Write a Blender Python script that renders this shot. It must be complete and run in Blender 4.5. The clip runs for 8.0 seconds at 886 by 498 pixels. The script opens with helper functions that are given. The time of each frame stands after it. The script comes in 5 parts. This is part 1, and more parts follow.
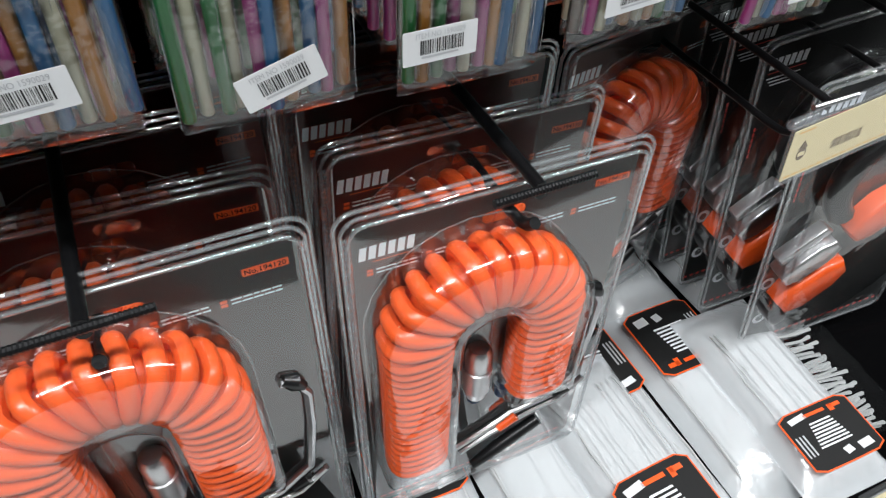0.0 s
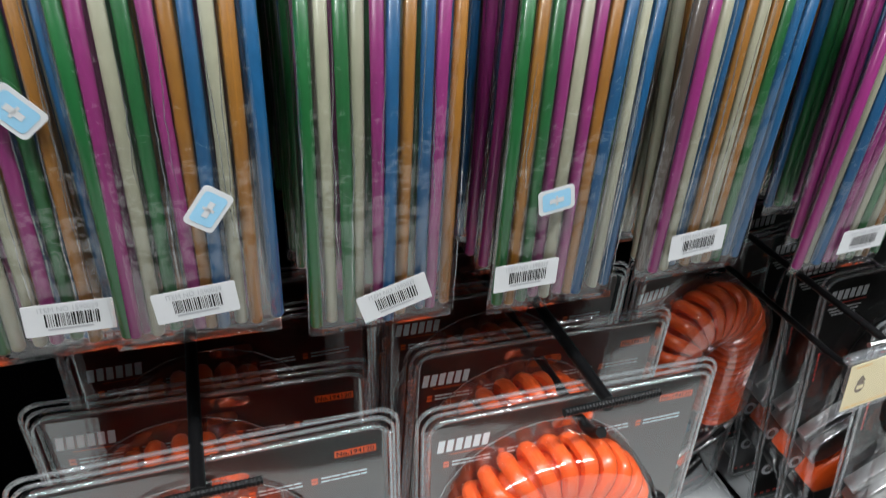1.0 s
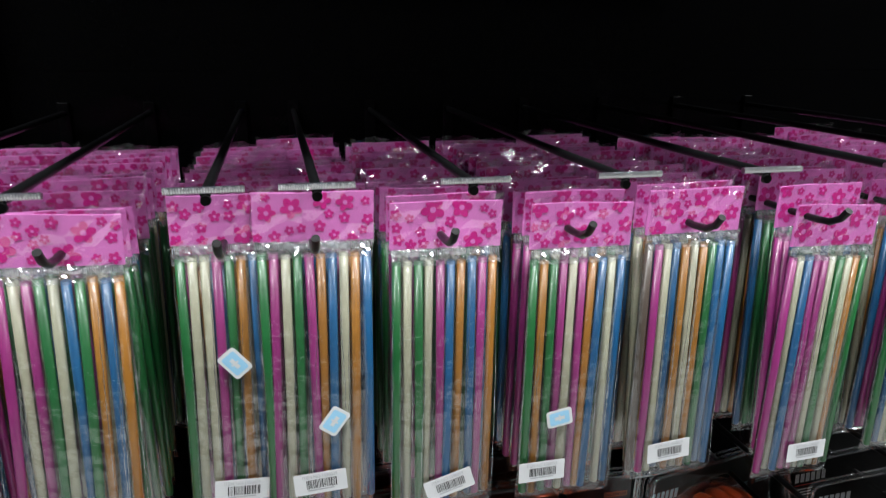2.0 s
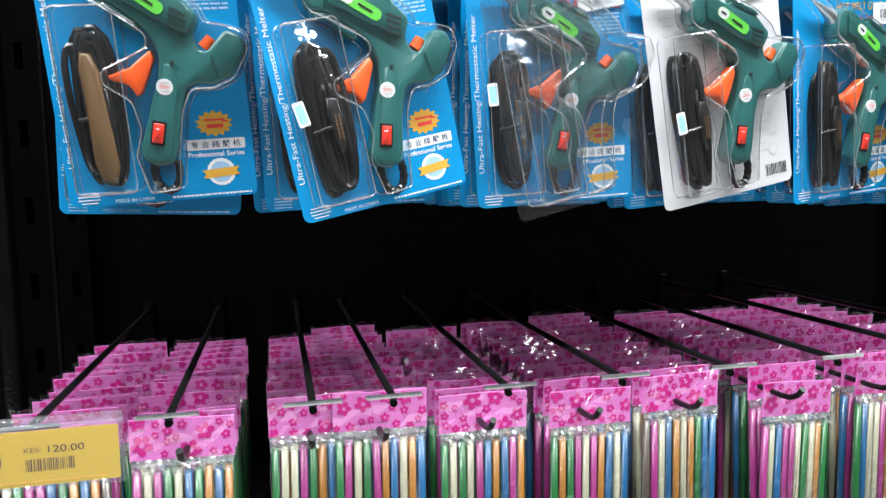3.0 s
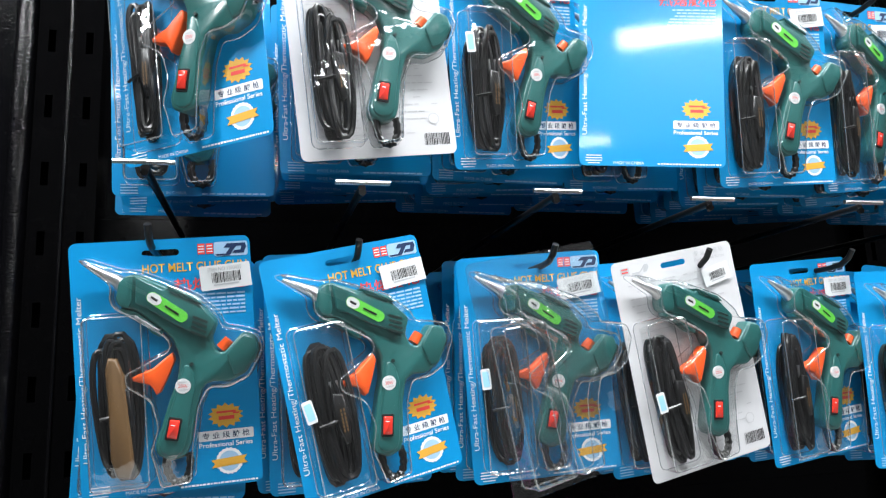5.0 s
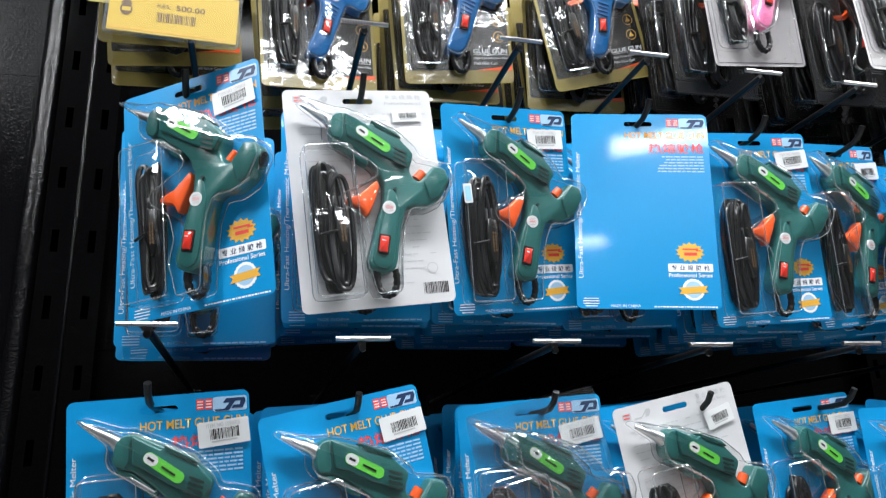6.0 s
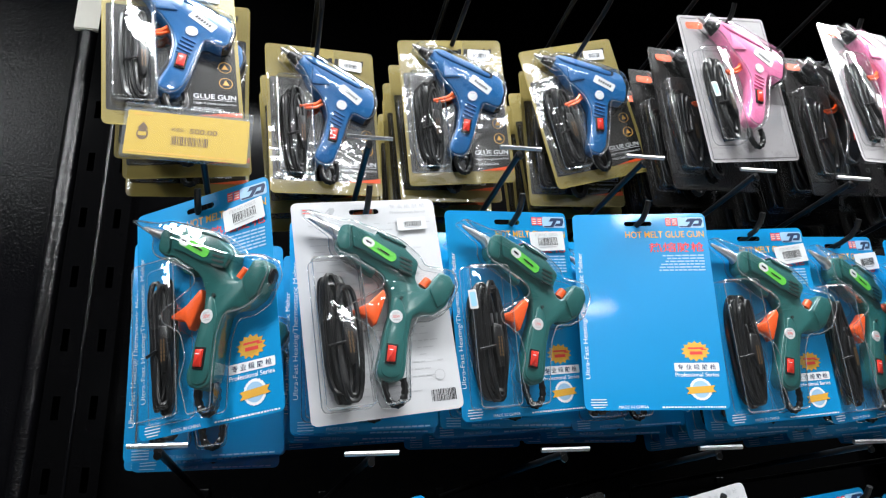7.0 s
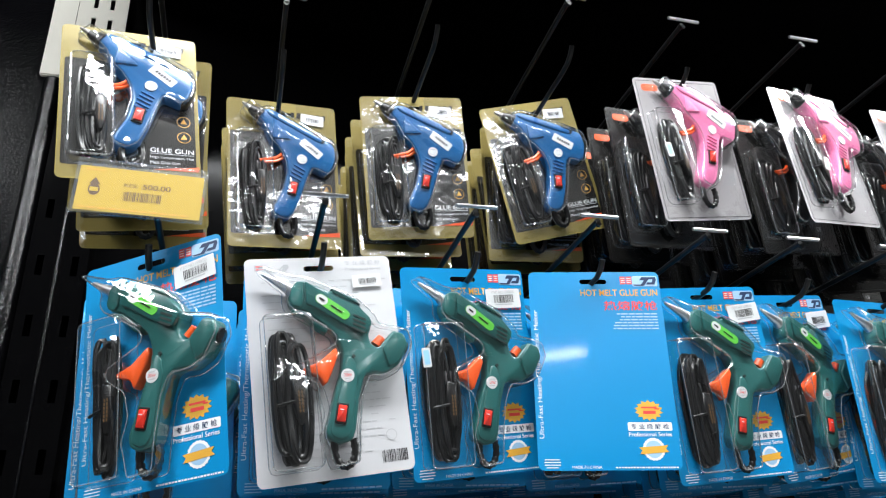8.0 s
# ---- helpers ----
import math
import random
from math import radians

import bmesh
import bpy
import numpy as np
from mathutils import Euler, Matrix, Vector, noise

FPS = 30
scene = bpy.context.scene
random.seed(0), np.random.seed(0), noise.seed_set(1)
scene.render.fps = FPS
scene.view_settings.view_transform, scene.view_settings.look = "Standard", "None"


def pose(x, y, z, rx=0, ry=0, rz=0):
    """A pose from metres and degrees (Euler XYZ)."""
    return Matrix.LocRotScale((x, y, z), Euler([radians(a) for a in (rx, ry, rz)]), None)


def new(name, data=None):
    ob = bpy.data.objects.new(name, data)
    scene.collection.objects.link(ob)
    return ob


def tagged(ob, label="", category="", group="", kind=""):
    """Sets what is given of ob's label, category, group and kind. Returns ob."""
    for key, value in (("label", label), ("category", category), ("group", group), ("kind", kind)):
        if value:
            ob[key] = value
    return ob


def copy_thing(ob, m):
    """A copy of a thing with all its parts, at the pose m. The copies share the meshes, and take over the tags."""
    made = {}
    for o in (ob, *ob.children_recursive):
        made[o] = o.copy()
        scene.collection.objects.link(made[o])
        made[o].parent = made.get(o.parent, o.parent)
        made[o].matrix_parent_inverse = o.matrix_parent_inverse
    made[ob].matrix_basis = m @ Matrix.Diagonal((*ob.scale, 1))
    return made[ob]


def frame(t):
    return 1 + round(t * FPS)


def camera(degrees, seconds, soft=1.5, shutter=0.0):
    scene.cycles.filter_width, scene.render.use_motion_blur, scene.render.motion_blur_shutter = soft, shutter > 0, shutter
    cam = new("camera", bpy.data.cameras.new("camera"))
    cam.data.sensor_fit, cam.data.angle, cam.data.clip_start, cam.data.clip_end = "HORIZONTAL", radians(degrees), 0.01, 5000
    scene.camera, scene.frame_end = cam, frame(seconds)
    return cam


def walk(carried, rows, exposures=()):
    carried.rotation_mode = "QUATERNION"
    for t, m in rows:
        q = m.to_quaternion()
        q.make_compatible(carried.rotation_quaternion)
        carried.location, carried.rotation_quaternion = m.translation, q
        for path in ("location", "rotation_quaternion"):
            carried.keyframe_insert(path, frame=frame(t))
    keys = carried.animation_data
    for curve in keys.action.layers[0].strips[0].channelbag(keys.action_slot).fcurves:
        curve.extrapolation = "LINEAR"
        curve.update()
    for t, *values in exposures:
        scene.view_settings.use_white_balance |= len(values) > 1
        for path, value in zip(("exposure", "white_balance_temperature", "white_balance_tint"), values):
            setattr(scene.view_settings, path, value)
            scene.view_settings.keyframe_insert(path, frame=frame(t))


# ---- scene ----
cam = camera(63.4, 8.0, 1.1, 0.15)
METRES, EYE, TILT, LEAN, TURN = 0.7, 1.05, -45.95, -2.1, -25.42
ROWS = [
    (0.0, 0.0, 0.0, 0.0, 0.0, 0.0, -0.0),
    (0.5, -0.0231, -0.0233, -0.0006, 2.92, 3.82, -2.31),
    (1.0, -0.0098, -0.0938, 0.0155, 4.9, 13.89, -5.27),
    (1.5, 0.0358, -0.2423, -0.0182, 9.17, 22.22, -8.55),
    (3.0, 0.0639, -0.6291, -0.127, 10.93, 40.11, -6.53),
    (3.5, 0.0657, -0.6932, -0.1371, 10.57, 43.82, -5.97),
    (4.0, 0.0711, -0.7211, -0.1204, 10.25, 47.98, -5.27),
    (5.5, 0.077, -0.7947, -0.0799, 10.91, 58.34, -5.29),
    (6.0, 0.083, -0.8298, -0.0643, 11.14, 62.4, -4.99),
    (6.5, 0.083, -0.8635, -0.0626, 11.43, 66.09, -5.52),
    (7.0, 0.0946, -0.8877, -0.0546, 12.39, 67.47, -4.94),
    (7.5, 0.1096, -0.9009, -0.0509, 11.5, 69.41, -4.54),
    (8.0, 0.1275, -0.9039, -0.047, 11.09, 70.88, -3.33),
]
EXPOSURES = ((0.0, -0.12), (0.5, -0.08), (1.0, -0.1), (1.7, -0.1), (2.8, 0.45), (3.5, 0.6), (4.2, 0.6), (5.5, 0.07), (6.5, -0.1), (8.0, -0.1))
walk(cam, [(t, pose(0, 0, EYE, TILT, LEAN, TURN) @ pose(METRES * x, METRES * y, METRES * z, 90 + pitch, roll, yaw)) for t, x, y, z, yaw, pitch, roll in ROWS], EXPOSURES)

# ---- light ----
world = bpy.data.worlds.new("world")
scene.world = world
world.use_nodes = True
world.node_tree.nodes["Background"].inputs[0].default_value = (0.8, 0.9, 1.0, 1)
world.node_tree.nodes["Background"].inputs[1].default_value = 0.003

# strip lamps: y, x of the middle, length, width, watts
LAMPS = [(-0.42, x, 1.25, 0.16, 62.0) for x in (-1.5, 0.2, 1.9)] + [(-3.1, 0.75, 1.25, 0.3, 42.0), (-5.6, -0.7, 1.25, 0.3, 42.0), (-8.1, 0.9, 1.25, 0.3, 42.0)]
for lamp_y, lamp_x, lamp_w, lamp_d, watts in LAMPS:
    lamp = bpy.data.lights.new("tube_light", "AREA")
    lamp.shape, lamp.size, lamp.size_y = "RECTANGLE", lamp_w, lamp_d
    lamp.energy, lamp.color = watts, (0.95, 0.98, 1.0)
    ob = new("tube_light", lamp)
    ob.matrix_basis = pose(lamp_x, lamp_y, 2.93)

# ---- materials ----


def material(name, colour, rough=0.5, metal=0.0, vary=0.15, grain=60.0, bump=0.1, coat=0.0, fine=900.0):
    """A surface with soft stains at one scale, fine grain at another, and slight relief."""
    m = bpy.data.materials.new(name)
    m.use_nodes = True
    nt = m.node_tree
    b = nt.nodes["Principled BSDF"]
    b.inputs["Roughness"].default_value = rough
    b.inputs["Metallic"].default_value = metal
    b.inputs["Coat Weight"].default_value = coat
    b.inputs["Coat Roughness"].default_value = 0.06
    co = nt.nodes.new("ShaderNodeTexCoord")
    n1 = nt.nodes.new("ShaderNodeTexNoise")
    n1.inputs["Scale"].default_value = grain
    n1.inputs["Detail"].default_value = 5
    n2 = nt.nodes.new("ShaderNodeTexNoise")
    n2.inputs["Scale"].default_value = fine
    info = nt.nodes.new("ShaderNodeObjectInfo")
    nt.links.new(co.outputs["Object"], n1.inputs["Vector"])
    nt.links.new(co.outputs["Object"], n2.inputs["Vector"])
    mix = nt.nodes.new("ShaderNodeMix")
    mix.data_type = "RGBA"
    mix.inputs[6].default_value = (*[c * (1 - vary) for c in colour], 1)
    mix.inputs[7].default_value = (*[min(1, c * (1 + vary)) for c in colour], 1)
    add = nt.nodes.new("ShaderNodeMath")
    add.operation = "MULTIPLY_ADD"
    add.inputs[1].default_value = 0.5
    nt.links.new(n2.outputs[0], add.inputs[0])
    half = nt.nodes.new("ShaderNodeMath")
    half.operation = "MULTIPLY_ADD"
    half.inputs[1].default_value = 0.3
    nt.links.new(info.outputs["Random"], half.inputs[0])
    sub = nt.nodes.new("ShaderNodeMath")
    sub.operation = "MULTIPLY"
    sub.inputs[1].default_value = 0.45
    nt.links.new(n1.outputs[0], sub.inputs[0])
    nt.links.new(sub.outputs[0], half.inputs[2])
    nt.links.new(half.outputs[0], add.inputs[2])
    nt.links.new(add.outputs[0], mix.inputs[0])
    nt.links.new(mix.outputs[2], b.inputs["Base Color"])
    if bump:
        bp = nt.nodes.new("ShaderNodeBump")
        bp.inputs["Strength"].default_value = bump
        bp.inputs["Distance"].default_value = 0.002
        nt.links.new(n1.outputs[0], bp.inputs["Height"])
        nt.links.new(bp.outputs[0], b.inputs["Normal"])
    return m


def film(name, tint=(1, 1, 1), milky=0.0, rough=0.05, crumple=0.25, scale=45.0, shine=0.06):
    """Thin clear plastic: lets the view through and mirrors by Fresnel, with crumples."""
    m = bpy.data.materials.new(name)
    m.use_nodes = True
    nt = m.node_tree
    nt.nodes.clear()
    out = nt.nodes.new("ShaderNodeOutputMaterial")
    clear = nt.nodes.new("ShaderNodeBsdfTransparent")
    clear.inputs[0].default_value = (*tint, 1)
    gloss = nt.nodes.new("ShaderNodeBsdfGlossy")
    gloss.inputs["Roughness"].default_value = rough
    white = nt.nodes.new("ShaderNodeBsdfDiffuse")
    white.inputs[0].default_value = (0.75, 0.78, 0.8, 1)
    fres = nt.nodes.new("ShaderNodeLayerWeight")
    fres.inputs[0].default_value = 0.5
    power = nt.nodes.new("ShaderNodeMath")
    power.operation = "POWER"
    power.inputs[1].default_value = 4.5
    level = nt.nodes.new("ShaderNodeMath")
    level.operation = "MULTIPLY_ADD"
    level.inputs[1].default_value, level.inputs[2].default_value = 0.85, shine
    nt.links.new(fres.outputs["Facing"], power.inputs[0])
    nt.links.new(power.outputs[0], level.inputs[0])
    co = nt.nodes.new("ShaderNodeTexCoord")
    tex = nt.nodes.new("ShaderNodeTexNoise")
    tex.inputs["Scale"].default_value = scale
    tex.inputs["Detail"].default_value = 3
    bp = nt.nodes.new("ShaderNodeBump")
    bp.inputs["Strength"].default_value = crumple
    bp.inputs["Distance"].default_value = 0.004
    m1, m2 = nt.nodes.new("ShaderNodeMixShader"), nt.nodes.new("ShaderNodeMixShader")
    nt.links.new(co.outputs["Object"], tex.inputs["Vector"])
    nt.links.new(tex.outputs[0], bp.inputs["Height"])
    for n in (gloss, fres):
        nt.links.new(bp.outputs[0], n.inputs["Normal"])
    m1.inputs[0].default_value = milky
    nt.links.new(clear.outputs[0], m1.inputs[1])
    nt.links.new(white.outputs[0], m1.inputs[2])
    nt.links.new(level.outputs[0], m2.inputs[0])
    nt.links.new(m1.outputs[0], m2.inputs[1])
    nt.links.new(gloss.outputs[0], m2.inputs[2])
    nt.links.new(m2.outputs[0], out.inputs[0])
    return m


BLACK_STEEL = material("black_steel", (0.0018, 0.0018, 0.002), 0.17, 0.0, 0.3, 160, 0.05, 0.0)
BLACK_PANEL = material("black_panel", (0.0015, 0.0015, 0.0017), 0.13, 0.0, 0.3, 25, 0.03, 0.0)
GLOSS_STEEL = material("glossy_black_enamel", (0.002, 0.002, 0.0025), 0.1, 0.0, 0.3, 300, 0.35, 0.0)
GLOSS_STEEL.node_tree.nodes["Principled BSDF"].inputs["Specular IOR Level"].default_value = 0.05
WIRE = material("black_wire", (0.005, 0.005, 0.0055), 0.35, 0.0, 0.3, 80, 0.1)
FOLD_STEEL = material("rolled_black_enamel", (0.002, 0.002, 0.0025), 0.12, 0.0, 0.3, 260, 0.5, 0.0)
for dull, level in ((BLACK_STEEL, 0.1), (BLACK_PANEL, 0.06), (WIRE, 0.25), (FOLD_STEEL, 0.3)):
    dull.node_tree.nodes["Principled BSDF"].inputs["Specular IOR Level"].default_value = level
CHROME = material("bright_steel", (0.5, 0.5, 0.51), 0.28, 1.0, 0.2, 120, 0.25)
BLUE_CARD = material("blue_card", (0.0005, 0.245, 0.55), 0.3, 0.0, 0.07, 9, 0.35, 0.8)
BLUE_CARD.node_tree.nodes["Principled BSDF"].inputs["Coat Roughness"].default_value = 0.06
WHITE_CARD = material("white_card", (0.58, 0.58, 0.6), 0.4, 0.0, 0.05, 18, 0.02, 0.15)
GOLD_INK = material("gold_ink", (0.72, 0.38, 0.05), 0.4, 0, 0.15)
RED_INK = material("red_ink", (0.75, 0.06, 0.05), 0.45, 0, 0.1)
WHITE_INK = material("white_ink", (0.8, 0.82, 0.85), 0.45, 0, 0.05)
NAVY_INK = material("navy_ink", (0.01, 0.03, 0.09), 0.45, 0, 0.1)
PALE_INK = material("pale_ink", (0.33, 0.52, 0.72), 0.45, 0, 0.1)
GREY_INK = material("grey_ink", (0.42, 0.43, 0.45), 0.5, 0, 0.1)
FAINT_INK = material("faint_grey_ink", (0.47, 0.47, 0.49), 0.5, 0, 0.05)
BLACK_INK = material("black_ink", (0.012, 0.012, 0.012), 0.5, 0, 0.2)
BLACK_INK.node_tree.nodes["Principled BSDF"].inputs["Specular IOR Level"].default_value = 0.2
PAPER = material("label_paper", (0.66, 0.67, 0.68), 0.6, 0, 0.05, 40, 0.05)
PALE_BLUE = material("pale_blue_label", (0.3, 0.58, 0.78), 0.5, 0, 0.1)
GREEN_BODY = material("green_plastic", (0.018, 0.108, 0.102), 0.3, 0, 0.15, 30, 0.05, 0.3)
GREEN_DARK = material("dark_vent", (0.004, 0.02, 0.018), 0.5)
LIME = material("lime_label", (0.12, 0.55, 0.06), 0.35, 0, 0.1)
ORANGE = material("orange_plastic", (0.85, 0.10, 0.012), 0.35, 0, 0.1, 40, 0.04, 0.2)
SWITCH_RED = material("red_switch", (0.7, 0.035, 0.02), 0.25, 0, 0.1, 40, 0.03, 0.4)
RUBBER = material("black_rubber", (0.006, 0.006, 0.0065), 0.3, 0, 0.3, 60, 0.1)
# brown for tag print, moulded marks and the painted reflection on one cord
TAN = material("brown_ink_and_reflection", (0.12, 0.064, 0.022), 0.5, 0, 0.3, 30, 0.2)
NOZZLE = material("nozzle_metal", (0.55, 0.55, 0.56), 0.3, 1.0, 0.15, 90, 0.1)
BLUE_BODY = material("blue_plastic", (0.012, 0.115, 0.31), 0.28, 0, 0.15, 30, 0.05, 0.4)
PINK_BODY = material("pink_plastic", (0.78, 0.2, 0.40), 0.35, 0, 0.1, 30, 0.05, 0.3)
OLIVE_CARD = material("olive_gold_card", (0.26, 0.205, 0.06), 0.3, 0.25, 0.15, 14, 0.05, 0.2)
# black of the printed panels, also used as painted shade on stock cards
PRINT_AND_SHADE = material("dark_print_and_shade", (0.012, 0.011, 0.010), 0.26, 0, 0.3, 14, 0.03, 0.3)
SILVER_CARD = material("silver_grey_card", (0.43, 0.41, 0.42), 0.35, 0, 0.1, 14, 0.03)
SLATE_CARD = material("slate_card", (0.012, 0.021, 0.0195), 0.35, 0, 0.12, 12, 0.02, 0.15)
TOOL_CARD = material("grey_tool_card", (0.016, 0.018, 0.018), 0.35, 0, 0.12, 12, 0.02, 0.15)
# the thin hose card lets some light through and glows red on its back
nt = SLATE_CARD.node_tree
glow, blend = nt.nodes.new("ShaderNodeBsdfTranslucent"), nt.nodes.new("ShaderNodeMixShader")
glow.inputs[0].default_value = (1.0, 0.05, 0.025, 1)
blend.inputs[0].default_value = 0.2
nt.links.new(nt.nodes["Principled BSDF"].outputs[0], blend.inputs[1])
nt.links.new(glow.outputs[0], blend.inputs[2])
nt.links.new(blend.outputs[0], nt.nodes["Material Output"].inputs[0])
HOSE = material("orange_hose", (0.78, 0.105, 0.02), 0.33, 0, 0.12, 30, 0.03, 0.3)
PINK_PAPER = material("pink_header", (0.66, 0.19, 0.52), 0.3, 0, 0.1, 20, 0.06, 0.3)
MAGENTA_INK = material("magenta_ink", (0.55, 0.012, 0.22), 0.35, 0, 0.15, 50, 0.03, 0.3)
YELLOW_TAG = material("yellow_tag", (0.52, 0.345, 0.03), 0.45, 0, 0.08, 20, 0.03)
CREAM_TAG = material("cream_tag", (0.72, 0.6, 0.33), 0.5, 0, 0.08, 20, 0.03)
TIE_WHITE = material("white_nylon", (0.38, 0.39, 0.39), 0.4, 0, 0.08, 60, 0.1)
# pale colour standing in for lamp glare on the black steel
PAINTED_GLARE = material("painted_glare", (0.62, 0.6, 0.54), 0.3, 0, 0.1, 60, 0.05, 0.2)
FLOOR = material("floor_tile", (0.58, 0.585, 0.57), 0.3, 0, 0.12, 4, 0.03)
CEILING = material("pale_ceiling", (0.42, 0.42, 0.42), 0.85, 0, 0.06, 6, 0.05)
PLASTER = material("dark_grey_plaster", (0.04, 0.04, 0.04), 0.85, 0, 0.08, 6, 0.05)
STICK = {
    "g": material("green_glitter_stick", (0.010, 0.10, 0.026), 0.35, 0, 0.35, 90, 0.15, 0.3, 1600),
    "c": material("cream_glitter_stick", (0.30, 0.295, 0.21), 0.35, 0, 0.25, 90, 0.15, 0.3, 1600),
    "m": material("magenta_glitter_stick", (0.21, 0.02, 0.125), 0.35, 0, 0.35, 90, 0.15, 0.3, 1600),
    "b": material("blue_glitter_stick", (0.008, 0.075, 0.18), 0.35, 0, 0.35, 90, 0.15, 0.3, 1600),
    "a": material("amber_glitter_stick", (0.26, 0.11, 0.016), 0.35, 0, 0.35, 90, 0.15, 0.3, 1600),
    "s": material("smoky_glitter_stick", (0.06, 0.045, 0.035), 0.35, 0, 0.35, 90, 0.15, 0.3, 1600),
}
CLEAR = film("clear_blister", (0.985, 0.99, 0.99), 0.002, 0.05, 0.5, 22, 0.14)
EDGE = film("blister_edge", (0.9, 0.92, 0.93), 0.10, 0.06, 0.2, 60, 0.30)
BAG = film("crinkled_bag_film", (0.98, 0.985, 0.985), 0.004, 0.09, 0.5, 60, 0.10)
RIM = film("clear_shell_rim", (0.94, 0.95, 0.955), 0.09, 0.08, 0.3, 90, 0.16)
HEADER_FILM = film("crumpled_header_film", (0.98, 0.98, 0.985), 0.004, 0.08, 1.0, 40, 0.15)
WRINKLED = film("wavy_clear_sheet", (0.98, 0.985, 0.985), 0.004, 0.10, 0.9, 16, 0.24)
SHEET = film("flat_clear_sheet", (0.98, 0.985, 0.985), 0.002, 0.06, 0.12, 9, 0.22)
TIE_FILM = film("milky_bag_film", (0.95, 0.955, 0.96), 0.42, 0.2, 0.9, 30, 0.08)
SLEEVE = film("tag_sleeve", (0.95, 0.97, 1.0), 0.06, 0.08, 0.1, 20)

# ---- mesh tools (millimetres in, metres out; x right, z up, -y to the front) ----
S = 0.001


def rounded(w, h, r, cx=0.0, cz=0.0, n=4):
    pts = []
    for sx, sz, a0 in ((1, 1, 0), (-1, 1, 90), (-1, -1, 180), (1, -1, 270)):
        for k in range(n + 1):
            a = radians(a0 + 90 * k / n)
            pts.append((cx + sx * (w / 2 - r) + r * math.cos(a), cz + sz * (h / 2 - r) + r * math.sin(a)))
    return pts


def disc(r, cx=0.0, cz=0.0, n=16, rz=None):
    return [(cx + r * math.cos(2 * math.pi * k / n), cz + (rz or r) * math.sin(2 * math.pi * k / n)) for k in range(n)]


def star(r1, r2, n, cx, cz, flat=0.75):
    return [(cx + (r1 if k % 2 else r2) * math.cos(math.pi * k / n), cz + flat * (r1 if k % 2 else r2) * math.sin(math.pi * k / n)) for k in range(2 * n)]


def quad(pts, turn=0.0, cx=0.0, cz=0.0):
    c, s = math.cos(radians(turn)), math.sin(radians(turn))
    return [(cx + x * c - z * s, cz + x * s + z * c) for x, z in pts]


def bar(w, h, cx, cz, turn=0.0):
    return quad(((-w / 2, -h / 2), (w / 2, -h / 2), (w / 2, h / 2), (-w / 2, h / 2)), turn, cx, cz)


def grow(pts, d):
    """Moves an outline outwards by d (inwards where negative)."""
    n = len(pts)
    area = sum(pts[k][0] * pts[(k + 1) % n][1] - pts[(k + 1) % n][0] * pts[k][1] for k in range(n))
    sign = 1 if area > 0 else -1
    out = []
    for k in range(n):
        a, b, c = Vector(pts[k - 1]), Vector(pts[k]), Vector(pts[(k + 1) % n])
        e1, e2 = (b - a).normalized(), (c - b).normalized()
        n1, n2 = Vector((e1.y, -e1.x)), Vector((e2.y, -e2.x))
        m = n1 + n2
        m = m / max(0.5, m.dot(n1)) if m.length > 1e-6 else n1
        out.append(tuple(b + m * d * sign))
    return out


def smooth_line(pts, rounds=2, closed=True):
    """Chaikin corner cutting of an outline."""
    for _ in range(rounds):
        out = []
        n = len(pts)
        for k in range(n if closed else n - 1):
            a, b = Vector(pts[k]), Vector(pts[(k + 1) % n])
            out += [tuple(a * 0.75 + b * 0.25), tuple(a * 0.25 + b * 0.75)]
        pts = out if closed else [pts[0], *out, pts[-1]]
    return pts


def fillet(pts, r):
    """Cuts every corner of an outline back by r."""
    out, n = [], len(pts)
    for k in range(n):
        a, b, c = Vector(pts[k - 1]), Vector(pts[k]), Vector(pts[(k + 1) % n])
        d1, d2 = min(r, (a - b).length * 0.4), min(r, (c - b).length * 0.4)
        p, q = b + (a - b).normalized() * d1, b + (c - b).normalized() * d2
        out += [tuple(p), tuple((p + q) * 0.3 + b * 0.4), tuple(q)]
    return out


def shift(pts, dx, dz):
    return [(x + dx, z + dz) for x, z in pts]


def flat(bm, pts, y):
    """A printed patch lying on a face at depth y."""
    bm.faces.new([bm.verts.new((x * S, y * S, z * S)) for x, z in pts])


def prism(bm, pts, y0, y1, bev=0.0, back=True, front=True):
    """A slab with the outline pts from depth y0 (back) to y1 (front), its front edge rounded by bev."""
    rings = [(pts, y0), (pts, y1 + bev)]
    if bev:
        rings += [(grow(pts, -bev * 0.35), y1 + bev * 0.3), (grow(pts, -bev), y1)]
    vs = [[bm.verts.new((x * S, y * S, z * S)) for x, z in ring] for ring, y in rings]
    n = len(pts)
    for a, b in zip(vs, vs[1:]):
        for k in range(n):
            bm.faces.new((a[k], a[(k + 1) % n], b[(k + 1) % n], b[k]))
    if front:
        bm.faces.new(vs[-1])
    if back:
        bm.faces.new(vs[0])


def plate(bm, pts, holes, y0, y1):
    """A sheet with openings cut through it."""
    edges = []
    for loop in (pts, *holes):
        vs = [bm.verts.new((x * S, y0 * S, z * S)) for x, z in loop]
        edges += [bm.edges.new((vs[k], vs[(k + 1) % len(vs)])) for k in range(len(vs))]
    made = bmesh.ops.triangle_fill(bm, edges=edges, use_beauty=True)
    faces = [f for f in made["geom"] if isinstance(f, bmesh.types.BMFace)]
    ext = bmesh.ops.extrude_face_region(bm, geom=faces)
    bmesh.ops.translate(bm, verts=[v for v in ext["geom"] if isinstance(v, bmesh.types.BMVert)], vec=(0, (y1 - y0) * S, 0))


